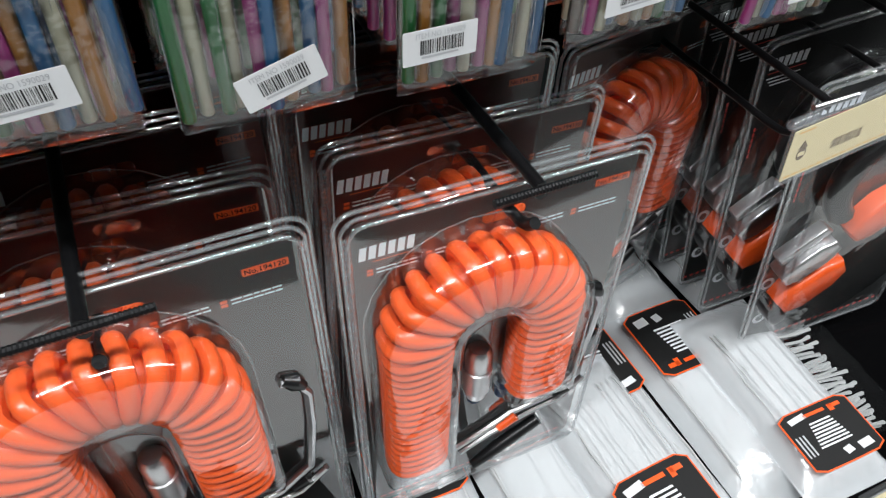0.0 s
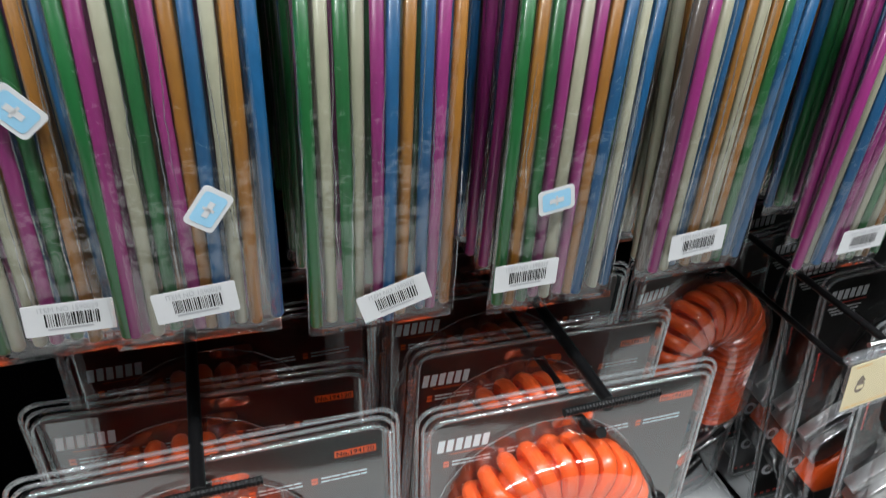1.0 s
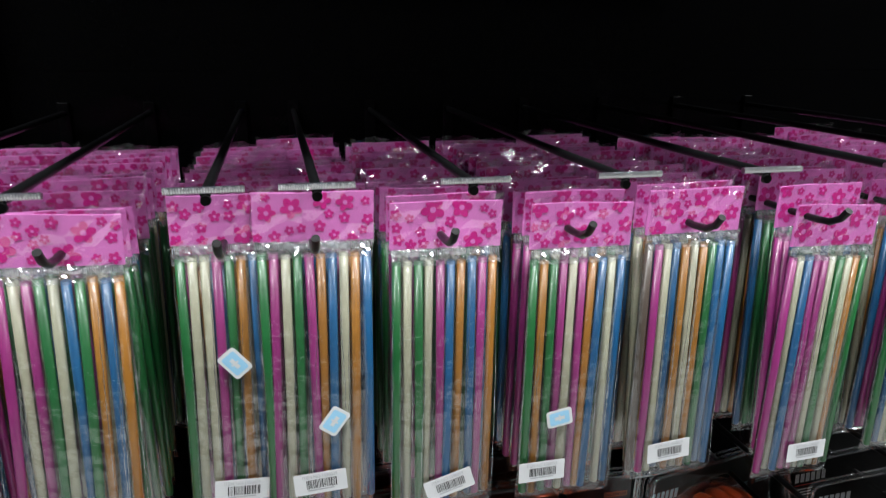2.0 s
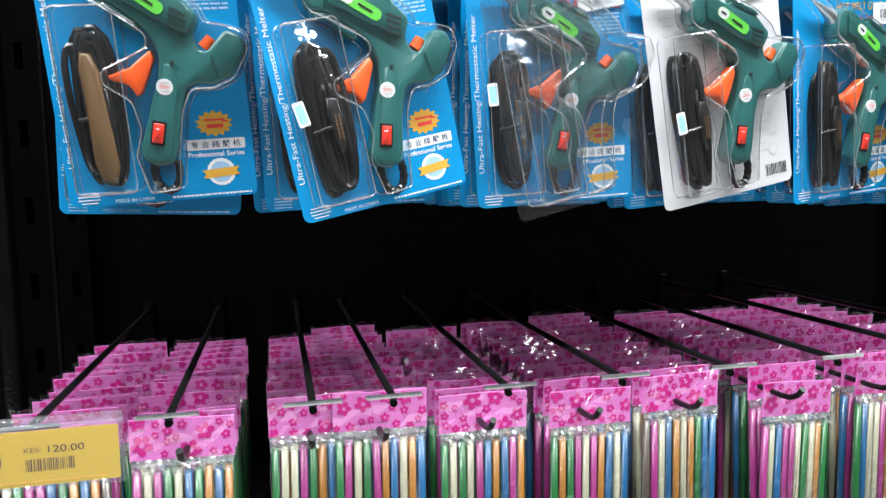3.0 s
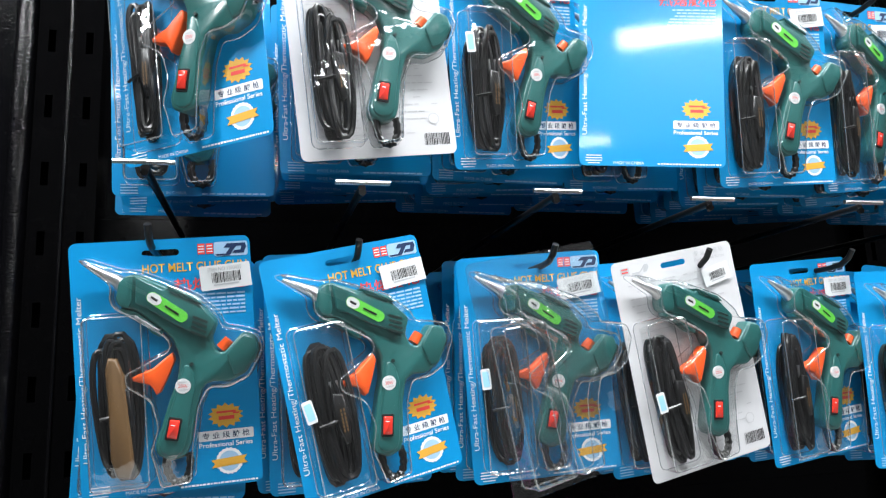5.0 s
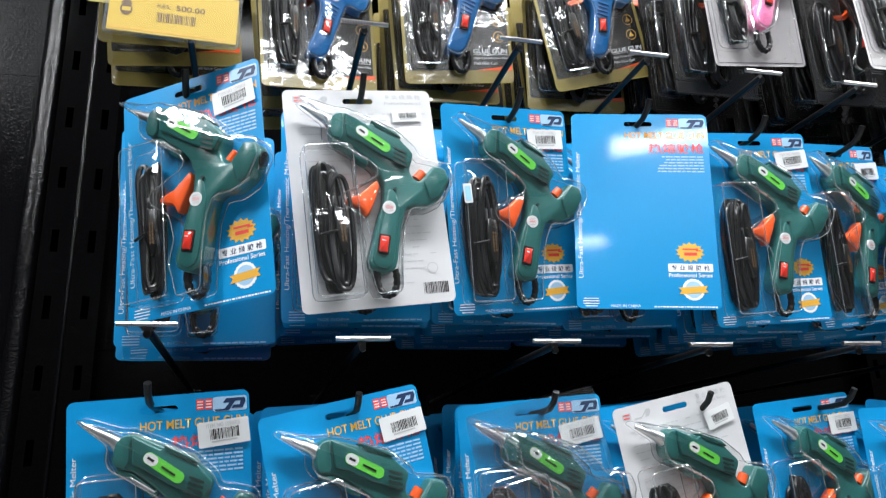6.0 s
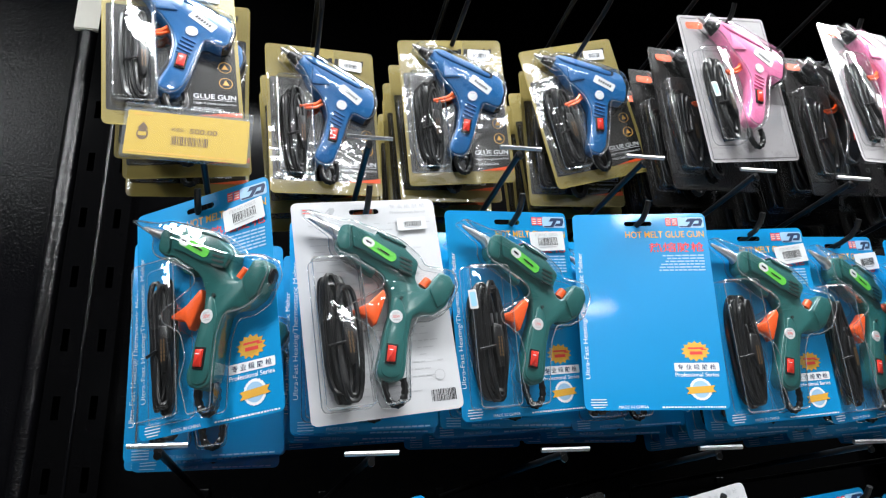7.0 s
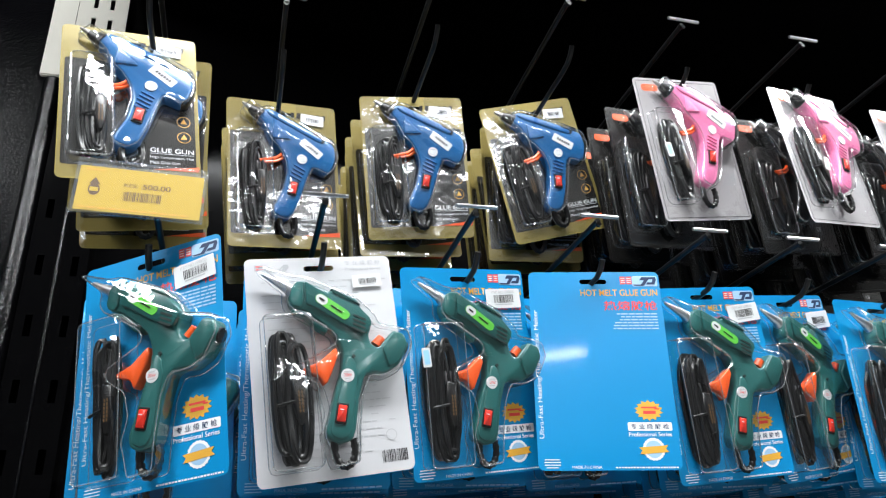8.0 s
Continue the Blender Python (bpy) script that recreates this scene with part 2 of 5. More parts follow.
def tube(bm, path, r, sides=8, closed=False, cap=True):
    """A round wire along a path of (x, y, z) in millimetres; r may be a list."""
    pts = [Vector(p) * S for p in path]
    n = len(pts)
    rs = r if isinstance(r, list) else [r] * n
    up = None
    rings = []
    for k, p in enumerate(pts):
        a = pts[k - 1] if k or closed else p
        b = pts[(k + 1) % n] if k < n - 1 or closed else p
        t = (b - a).normalized()
        if up is None:
            up = t.orthogonal().normalized()
        up = (up - t * up.dot(t)).normalized()
        side = t.cross(up)
        rings.append([bm.verts.new(p + rs[k] * S * (math.cos(2 * math.pi * j / sides) * up + math.sin(2 * math.pi * j / sides) * side)) for j in range(sides)])
    for k in range(n if closed else n - 1):
        a, b = rings[k], rings[(k + 1) % n]
        for j in range(sides):
            bm.faces.new((a[j], a[(j + 1) % sides], b[(j + 1) % sides], b[j]))
    if cap and not closed:
        bm.faces.new(rings[0])
        bm.faces.new(rings[-1])


def block(bm, cx, cy, cz, sx, sy, sz, bev=0.0):
    """A box given in millimetres with its four upright edges and front edge softened."""
    prism(bm, rounded(sx, sz, max(bev, 0.01), cx, cz, 2), cy + sy / 2, cy - sy / 2, bev)


def part(name, bm, mat, parent=None, label="", soft=False):
    bmesh.ops.recalc_face_normals(bm, faces=bm.faces)
    me = bpy.data.meshes.new(name)
    bm.to_mesh(me)
    bm.free()
    me.materials.append(mat)
    if soft:
        me.shade_smooth()
        me.set_sharp_from_angle(angle=radians(80 if mat in (CLEAR, BAG, WRINKLED, SHEET) else 40))
    return share(name, me, parent, label)


def share(name, me, parent=None, label=""):
    ob = new(name, me)
    ob.parent = parent
    if label:
        ob["label"] = label
    if me.materials and me.materials[0] in (CLEAR, BAG, RIM, SLEEVE, EDGE, TIE_FILM, HEADER_FILM, WRINKLED, SHEET):
        ob.visible_shadow = False
    return ob


def thing(name, label, category, group=""):
    return tagged(new(name), label, category, group)


LETTERS = {}


def writing(words, width, height, cx, cz, y, mat, parent, turn=0.0, name="lettering", bold=0.0):
    """Words as a flat mesh, fitted to width x height millimetres."""
    key = (words, bold)
    if key not in LETTERS:
        cu = bpy.data.curves.new("lettering", "FONT")
        cu.body, cu.align_x, cu.align_y, cu.offset = words, "CENTER", "CENTER", bold
        ob = bpy.data.objects.new("lettering", cu)
        scene.collection.objects.link(ob)
        me = bpy.data.meshes.new_from_object(ob.evaluated_get(bpy.context.evaluated_depsgraph_get()))
        bpy.data.objects.remove(ob)
        xy = [(v.co.x, v.co.y) for v in me.vertices] or [(0, 0), (1, 1)]
        LETTERS[key] = (me, min(p[0] for p in xy), max(p[0] for p in xy), min(p[1] for p in xy), max(p[1] for p in xy))
    me, x0, x1, z0, z1 = LETTERS[key]
    me = me.copy()
    c, s = math.cos(radians(turn)), math.sin(radians(turn))
    for v in me.vertices:
        px, pz = ((v.co.x - x0) / (x1 - x0) - 0.5) * width, ((v.co.y - z0) / (z1 - z0) - 0.5) * height
        v.co = ((cx + px * c - pz * s) * S, y * S, (cz + px * s + pz * c) * S)
    me.materials.clear()
    me.materials.append(mat)
    return share(name, me, parent)


def patches(name, shapes, y, mat, parent, label=""):
    bm = bmesh.new()
    for pts in shapes:
        flat(bm, pts, y)
    ob = part(name, bm, mat, parent, label)
    if len(shapes) > 1:
        ob["kind"] = "stuff"
    return ob


def barcode(cx, cz, w, h, turn, seed):
    rng = random.Random(seed)
    x, out = -w / 2, []
    while x < w / 2:
        b = rng.choice((0.5, 0.5, 1.0, 1.4)) * w / 42
        out.append(quad(((x, -h / 2), (x + b, -h / 2), (x + b, h / 2), (x, h / 2)), turn, cx, cz))
        x += b + rng.choice((0.6, 0.9, 1.3)) * w / 42
    return out


def sticker(parent, cx, cz, w, h, turn, y, seed, words="", name="price_label"):
    """A paper label with a barcode."""
    bm = bmesh.new()
    prism(bm, quad(rounded(w, h, 0.8, 0, 0, 2), turn, cx, cz), y, y - 0.25)
    lab = part(name, bm, PAPER, parent, "white paper barcode label")
    c, s = math.cos(radians(turn)), math.sin(radians(turn))
    dx, dz = 0.02 * w, -0.02 * h
    patches("barcode", barcode(cx + dx * c - dz * s, cz + dx * s + dz * c, w * 0.58, h * 0.42, turn, seed), y - 0.4, BLACK_INK, lab)
    if words:
        writing(words, w * 0.66, h * 0.15, cx - s * h * 0.33, cz + c * h * 0.33, y - 0.4, GREY_INK, lab, turn)
    patches("small_print", [bar(w * 0.5, h * 0.06, cx + s * h * 0.31, cz - c * h * 0.31, turn)], y - 0.4, GREY_INK, lab)
    return lab

# ---- the room and the rack ----


def slab(name, x0, x1, y0, y1, z0, z1, mat, parent=None, label="", bev=0.0):
    bm = bmesh.new()
    bmesh.ops.create_cube(bm, size=1)
    for v in bm.verts:
        v.co = ((x0 + x1) / 2 + v.co.x * (x1 - x0), (y0 + y1) / 2 + v.co.y * (y1 - y0), (z0 + z1) / 2 + v.co.z * (z1 - z0))
    if bev:
        bmesh.ops.bevel(bm, geom=bm.edges[:], offset=bev, segments=2, affect="EDGES")
    return part(name, bm, mat, parent, label)


tagged(slab("floor", -4, 4.5, -10, 0.9, -0.1, 0, FLOOR), "pale grey speckled shop floor of worn tiles", "floor", kind="structure")
tagged(slab("ceiling", -4, 4.5, -10, 0.9, 3.0, 3.1, CEILING), "plain pale shop ceiling with strip lamps", "ceiling", kind="structure")
tagged(slab("wall_north", -4, 4.5, 0.8, 0.9, 0, 3.0, PLASTER), "plain dark grey wall behind the black rack", "wall", kind="structure")
tagged(slab("wall_south", -4, 4.5, -10.1, -10, 0, 3.0, CEILING), "plain pale wall across the shop", "wall", kind="structure")
tagged(slab("wall_west", -4.1, -4, -10, 0.9, 0, 3.0, PLASTER), "plain dark grey wall at the end of the aisle", "wall", kind="structure")
tagged(slab("wall_east", 4.5, 4.6, -10, 0.9, 0, 3.0, PLASTER), "plain dark grey wall at the far end of the aisle", "wall", kind="structure")

# unseen screen, added to cut off far lamps and keep low reflections dark
tagged(slab("partition", -4, 4.5, -1.38, -1.3, 0, 1.95, PLASTER), "unseen dark screen added to block far lamps and darken reflections", "wall", kind="structure")

for lamp_y, lamp_x, lamp_w, lamp_d, watts in LAMPS:
    fixture = thing("ceiling_lamp", "dark strip lamp fixed to the ceiling", "lamp", "strip lamps on the ceiling")
    slab("housing", lamp_x - lamp_w / 2 - 0.03, lamp_x + lamp_w / 2 + 0.03, lamp_y - lamp_d / 2 - 0.02, lamp_y + lamp_d / 2 + 0.02, 2.95, 3.0, PLASTER, fixture)

rack = thing("display_rack", "tall black steel shop rack with slotted uprights", "rack")
BACK_Y = 0.725
for k, (z0, z1) in enumerate(((0.3, 0.7425), (0.743, 1.1825), (1.183, 1.6225), (1.623, 2.0625), (2.063, 2.585))):
    for x0, x1 in ((-1.5, -0.4175), (-0.417, 0.9945), (0.995, 2.4)):
        slab("back_panel", x0, x1, BACK_Y, BACK_Y + 0.018, z0, z1, GLOSS_STEEL if x0 < -1 else BLACK_PANEL, rack, "black enamelled steel back panel")
for ux in (-0.417, 0.995):
    bm = bmesh.new()
    for x0, x1 in ((-42, -30), (-20, 20), (30, 42)):
        prism(bm, [(x0, 0), (x1, 0), (x1, 2520), (x0, 2520)], 0, -2.5)
    for sx in (-25, 25):
        for z in range(330, 2520, 100):
            prism(bm, bar(10, 66, sx, z), -0.2, -2.3)
    for sx in (-42, 42):
        block(bm, sx, 16, 1260, 3, 38, 2520)
    for v in bm.verts:
        v.co += Vector((ux, BACK_Y - 0.03, 0))
    part("upright", bm, BLACK_PANEL, rack, "black slotted steel upright")
# rolled edge of the neighbouring panel beside the upright, and the rib on the upright
bm = bmesh.new()
tube(bm, [(-482, BACK_Y * 1000 - 6, z) for z in range(305, 2351, 409)], 17, 20)
part("panel_fold", bm, FOLD_STEEL, rack, "rolled edge of a glossy black panel", True)
bm = bmesh.new()
tube(bm, [(-417, BACK_Y * 1000 - 32, z) for z in range(305, 2420, 352)], 3.2, 10)
part("upright_rib", bm, FOLD_STEEL, rack, "pressed rib along the upright", True)
slab("base_shelf", -1.5, 2.4, 0.12, BACK_Y, 0.27, 0.30, BLACK_STEEL, rack, "black steel base shelf", 0.003)
slab("shelf_lip", -1.5, 2.4, 0.105, 0.119, 0.255, 0.308, BLACK_STEEL, rack, "black steel lip of the shelf", 0.003)
slab("kick_plate", -1.5, 2.4, 0.14, 0.16, 0.0, 0.269, BLACK_STEEL, rack)
slab("top_shelf", -0.36, 2.4, 0.16, BACK_Y - 0.0005, 2.56, 2.59, BLACK_STEEL, rack, "black steel top shelf")
# lamp reflection high on the black upright, built as pale pieces
bm = bmesh.new()
plate(bm, [(-42, 2432), (42, 2432), (42, 2760), (-42, 2760)], [bar(8, 26, sx, z) for z in range(2470, 2750, 50) for sx in (-14, 14)], -3, -5.5)
for v in bm.verts:
    v.co += Vector((-0.417, BACK_Y - 0.03, 0))
part("upright_top", bm, PAINTED_GLARE, rack, "lamp reflection on the slotted black upright, painted pale")
slab("upper_panel", -0.508, -0.462, BACK_Y - 0.012, BACK_Y - 0.002, 2.36, 2.76, PAINTED_GLARE, rack, "lamp reflection beside the upright, painted pale", 0.002)


def hook(x, z, y_tip, y_bar, gap, bar_w=45.0, bar_mat=None, label="black wire display hook with a bright label bar", bar_dx=0.0, wire=3.1):
    """A double peg hook: the lower wire carries the packs, the upper one a label bar. z: height of the lower wire."""
    h = thing("display_hook", label, "hook", "display hooks on the rack")
    h.location = (x, BACK_Y, z)
    back = BACK_Y * 1000
    bm = bmesh.new()
    ft = y_tip * 1000 - back
    tube(bm, [(0, -2, 0), (0, ft + 34, 0), (0, ft + 18, 1.5), (0, ft + 7, 7), (0, ft, 15)], wire, 10)
    part("product_wire", bm, WIRE, h, soft=True)
    bm = bmesh.new()
    fb = y_bar * 1000 - back
    tube(bm, [(0, -2, gap), (bar_dx, fb + 1, gap)], wire * 1.06, 10)
    tube(bm, [(bar_dx, fb + 2, gap - 4), (bar_dx, fb - 1, gap - 4)], [wire * 1.1, wire], 10)
    part("label_wire", bm, WIRE, h, soft=True)
    bm = bmesh.new()
    xs = [-bar_w / 2 + k * bar_w / 60 for k in range(61)]
    tube(bm, [(bar_dx + v, fb - 4, gap + 3.2) for v in xs], [wire * (0.6 if k % 2 else 0.72) for k in range(61)], 8)
    part("label_bar", bm, bar_mat or CHROME, h, "ridged steel label bar")
    bm = bmesh.new()
    block(bm, 0, -3, gap / 2, 14, 4, gap + 26, 1.5)
    part("back_plate", bm, BLACK_STEEL, h)
    return h


# ---- glue guns on cards ----
GUN = shift([(-30.8, 83.3), (-23, 84.3), (0, 72), (29, 53), (38.7, 41.3), (37.4, 35.6), (33, 26), (36, 17), (42, 13.5), (58.6, 30), (69.6, 25.4), (72, 14), (60, -4.3), (45.5, -11), (33, -9),
             (25.1, -12), (18, -31), (12, -60), (8, -69), (-3.9, -71.5), (-14.4, -65.4), (-15.6, -56.7), (-10, -43), (-2, -20), (4.5, -5.8), (7.5, 12), (3, 28), (-4.3, 36.5), (-24, 54), (-37, 58),
             (-39.5, 65), (-36.2, 78.3)], 4.5, -6)
BARREL = shift([(-23, 82.5), (-2, 69.5), (0.6, 72), (23, 60), (28.5, 52.5), (37.5, 41), (36.4, 36), (29.9, 27.5), (6.7, 40), (-14.9, 55.5), (-24, 60)], 4.5, -6)
COLLAR = shift([(-36, 78), (-31, 82.8), (-25, 83.2), (-27, 61), (-30, 57), (-37, 59.5), (-39, 65)], 4.5, -6)
TRIGGER = shift([(3, 16.4), (5, 9.5), (-1, -4), (-7.6, -16.7), (-12.3, -19.3), (-15, -13), (-17.4, -9.9), (-30.2, -5.7), (-31.3, -1.2), (-14.7, 4.3), (-0.1, 15.4)], 3.5, -4.5)
MINI = shift([(-31.4, 65.9), (-29.7, 72.5), (-20.9, 79.2), (-10.7, 77.3), (29.7, 56.1), (62, 37), (64, 19), (57, 1.3), (50, -3), (36, 4), (31.1, 1.5), (25, -14), (17, -37), (7.6, -57.8), (-2, -64.7), (-13, -60),
              (-15.7, -54), (-12, -45), (-3, -28.1), (3.3, -2.7), (0.7, 14.5), (-8, 30), (-15, 37), (-22.7, 57.4)], -2, -1)


def gun(parent, outline, body, depth, mini=False):
    """The glue gun lying in its blister; the back half is symmetrical and hidden in the card."""
    g_bm = bmesh.new()
    prism(g_bm, fillet(outline, 4 if mini else 2.6), -1, -depth, 3.2 if mini else 2.0)
    g = part("glue_gun", g_bm, body, parent, "moulded plastic body of the glue gun", True)
    mid = -depth * 0.55
    if mini:
        bm = bmesh.new()
        tube(bm, [(-31, mid, 71), (-39, mid, 78), (-50, mid, 86)], [6.5, 3.6, 1.5], 14)
        part("nozzle", bm, NOZZLE, g, "bare metal nozzle", True)
        bm = bmesh.new()
        tube(bm, [(-28, mid, 69), (-34, mid, 74), (-41, mid, 79)], [9.5, 7.5, 4.4], 14)
        part("nozzle_collar", bm, RUBBER, g, "black nozzle sleeve", True)
        bm = bmesh.new()
        tube(bm, [(-1, mid, 27), (-6, mid - 2, 18), (-12, mid - 2, 13.5), (-31, mid - 3, 9)], 2.3, 8)
        tube(bm, [(-1, mid, 17), (-11, mid - 2, 10), (-28, mid - 3, 6.5)], 1.8, 8)
        part("trigger", bm, ORANGE, g, "red plastic trigger", True)
        bm = bmesh.new()
        prism(bm, fillet(shift([(-12, 62), (-15, 38), (9, 38.5)], -2, -1), 3), -depth + 2, -depth - 1.6, 1.0)
        guard = part("finger_guard", bm, body, g, "three cornered guard below the barrel", True)
        bm = bmesh.new()
        prism(bm, shift([(-10.5, 55), (-12, 41), (2, 41)], -2, -1), -depth - 1.2, -depth - 1.8)
        part("guard_recess", bm, body, guard)
        bm = bmesh.new()
        prism(bm, quad(rounded(30, 11, 1), -40, 30.5, 27.5), -depth + 0.5, -depth - 0.5)
        lab = part("name_label", bm, PAPER, g, "white label with a dark mark")
        patches("mark", [quad(((-9 + k * 3.3, -1.8), (-7 + k * 3.3, -1.8), (-6.6 + k * 3.3, 1.8), (-8.6 + k * 3.3, 1.8)), -40, 30.5, 27.5) for k in range(6)], -depth - 0.7, BLACK_INK, lab)
        bm = bmesh.new()
        prism(bm, quad(rounded(17, 5.5, 1), -32, 40, 42.5), -depth + 0.2, -depth - 0.6)
        part("slot", bm, BLACK_INK, g)
        bm = bmesh.new()
        prism(bm, fillet([(-24, 74), (-13, 73), (46, 41), (42, 36), (-18, 67)], 3), -depth + 1, -depth - 0.9, 0.8)
        part("top_rail", bm, body, g, "raised rail along the barrel", True)
        for k in range(5):
            bm = bmesh.new()
            prism(bm, quad(rounded(15, 1.9, 0.8), -28, 15.5 - k * 1.9, 1 - k * 4.6), -depth + 0.5, -depth - 1.3, 0.5)
            part("grip_rib", bm, body, g)
        bm = bmesh.new()
        prism(bm, fillet(shift([(60, 34), (66, 30), (66, 18), (58, -1), (50, -4), (54, 8)], -2, -1), 2), -3, -depth + 1.5, 1.5)
        part("rear_cap", bm, RUBBER, g, "dark rear cap", True)
        sw, dot = (6.5, -26.5), (18.5, 12.5)
    else:
        bm = bmesh.new()
        tube(bm, [(-30, mid, 69), (-35, mid, 74), (-57, mid, 88)], [6.6, 5.4, 1.5], 16)
        part("nozzle", bm, NOZZLE, g, "bare metal nozzle", True)
        bm = bmesh.new()
        prism(bm, grow(TRIGGER, -0.9), mid + 5, mid - 5, 1.5)
        part("trigger", bm, ORANGE, g, "orange plastic trigger", True)
        bm = bmesh.new()
        prism(bm, fillet(BARREL, 1.6), -depth + 2, -depth - 3.4, 1.2)
        part("barrel", bm, body, g, "flat sided green barrel", True)
        bm = bmesh.new()
        prism(bm, fillet(COLLAR, 1.5), -depth + 2, -depth - 2.2, 1.0)
        part("front_collar", bm, body, g, "square front collar", True)
        bm = bmesh.new()
        prism(bm, fillet(shift([(0.6, 74), (23.5, 62), (28, 56), (24, 57), (3, 68.5)], 4.5, -6), 1), -4, -depth - 4.4, 0.8)
        part("top_rail", bm, body, g, "raised rail on the barrel", True)
        bm = bmesh.new()
        prism(bm, fillet(shift([(-37, 57.5), (-24, 53.5), (-4.5, 36), (-7, 31), (-13.5, 35), (-26, 49), (-36, 53)], 4.5, -6), 1.2), -4, -depth + 1, 1.2)
        part("finger_guard", bm, body, g, "lip below the barrel", True)
        for k in range(4):
            bm = bmesh.new()
            prism(bm, quad(rounded(13, 2.0, 0.8), -27, 30.2 - k * 0.8, 37.6 - k * 4.1), -depth - 2.5, -depth - 3.8)
            part("vent", bm, GREEN_DARK, g, "dark cooling slot")
        bm = bmesh.new()
        prism(bm, quad(rounded(37, 9.5, 4.6), -38, 5, 49.6), -depth - 3.0, -depth - 3.9)
        lab = part("type_label", bm, LIME, g, "lime green type label")
        patches("white_end", [quad(rounded(12, 8.6, 4.2), -38, -4.6, 57.1)], -depth - 4.1, PAPER, lab)
        patches("mark", [bar(6, 2, -4.6, 57.1, -38), bar(13, 1.6, 8.5, 46.8, -38)], -depth - 4.3, BLACK_INK, lab)
        bm = bmesh.new()
        prism(bm, fillet(shift([(45, 13), (58.6, 28.5), (68.5, 24.5), (70.5, 14), (59, -2.5), (50, -6)], 4.5, -6), 2), -depth + 2, -depth - 1.8, 1.4)
        part("tail_block", bm, body, g, "square green tail", True)
        bm = bmesh.new()
        tube(bm, [(71, -depth * 0.5, 8), (76, -depth * 0.5, 6)], [7.5, 6.5], 14)
        part("tail_ring", bm, RUBBER, g, "dark round inlet at the tail")
        bm = bmesh.new()
        prism(bm, fillet(shift([(11, 8), (17, 4), (19, -12), (14, -32), (8.5, -58), (5, -66), (-3.5, -68), (-11, -63.5), (-12, -57), (-7, -44), (1, -21)], 4.5, -6), 3), -depth + 1, -depth - 1.0, 1.0)
        part("handle_panel", bm, body, g, "raised panel of the handle", True)
        bm = bmesh.new()
        tube(bm, [(45, mid - 1, 11), (52, mid - 1, 18)], [5.2, 4.6], 14)
        part("stick_inlet", bm, ORANGE, g, "orange inlet ring", True)
        bm = bmesh.new()
        tube(bm, [(-22, -depth + 6, 47), (-20, -depth - 1, 43), (-3, -depth - 1, 31), (0, -depth + 4, 33)], 1.1, 6)
        part("wire_stand", bm, CHROME, g, "bent steel wire stand", True)
        bm = bmesh.new()
        tube(bm, [(21, -depth, 1), (21, -depth - 1.6, 1)], 1.6, 10)
        part("screw", bm, GREEN_DARK, g)
        sw, dot = (4.2, -51), (13.4, -16.5)
    bm = bmesh.new()
    prism(bm, quad(rounded(11, 19, 1.2), -14, *sw), -depth + 0.5, -depth - 1.8, 0.4)
    part("switch", bm, BLACK_INK, g, "black switch surround")
    bm = bmesh.new()
    prism(bm, quad(rounded(8, 15, 0.8), -14, *sw), -depth - 1, -depth - 3.4, 0.8)
    part("rocker", bm, SWITCH_RED, g, "red rocker switch", True)
    patches("rocker_mark", [bar(3.5, 0.7, sw[0], sw[1] + 3.5, -14)], -depth - 3.6, WHITE_INK, g)
    bm = bmesh.new()
    prism(bm, disc(6.2, *dot, 20), -depth + 0.5, -depth - 1.3)
    part("round_label", bm, PAPER, g, "round white rating label")
    if not mini:
        writing("20W", 7.5, 3, dot[0], dot[1], -depth - 1.5, RED_INK, g, -8)
    patches("label_ring", [bar(6, 0.7, dot[0], dot[1] + 3.2), bar(6, 0.7, dot[0], dot[1] - 3.2)], -depth - 1.5, GREY_INK, g)
    return g


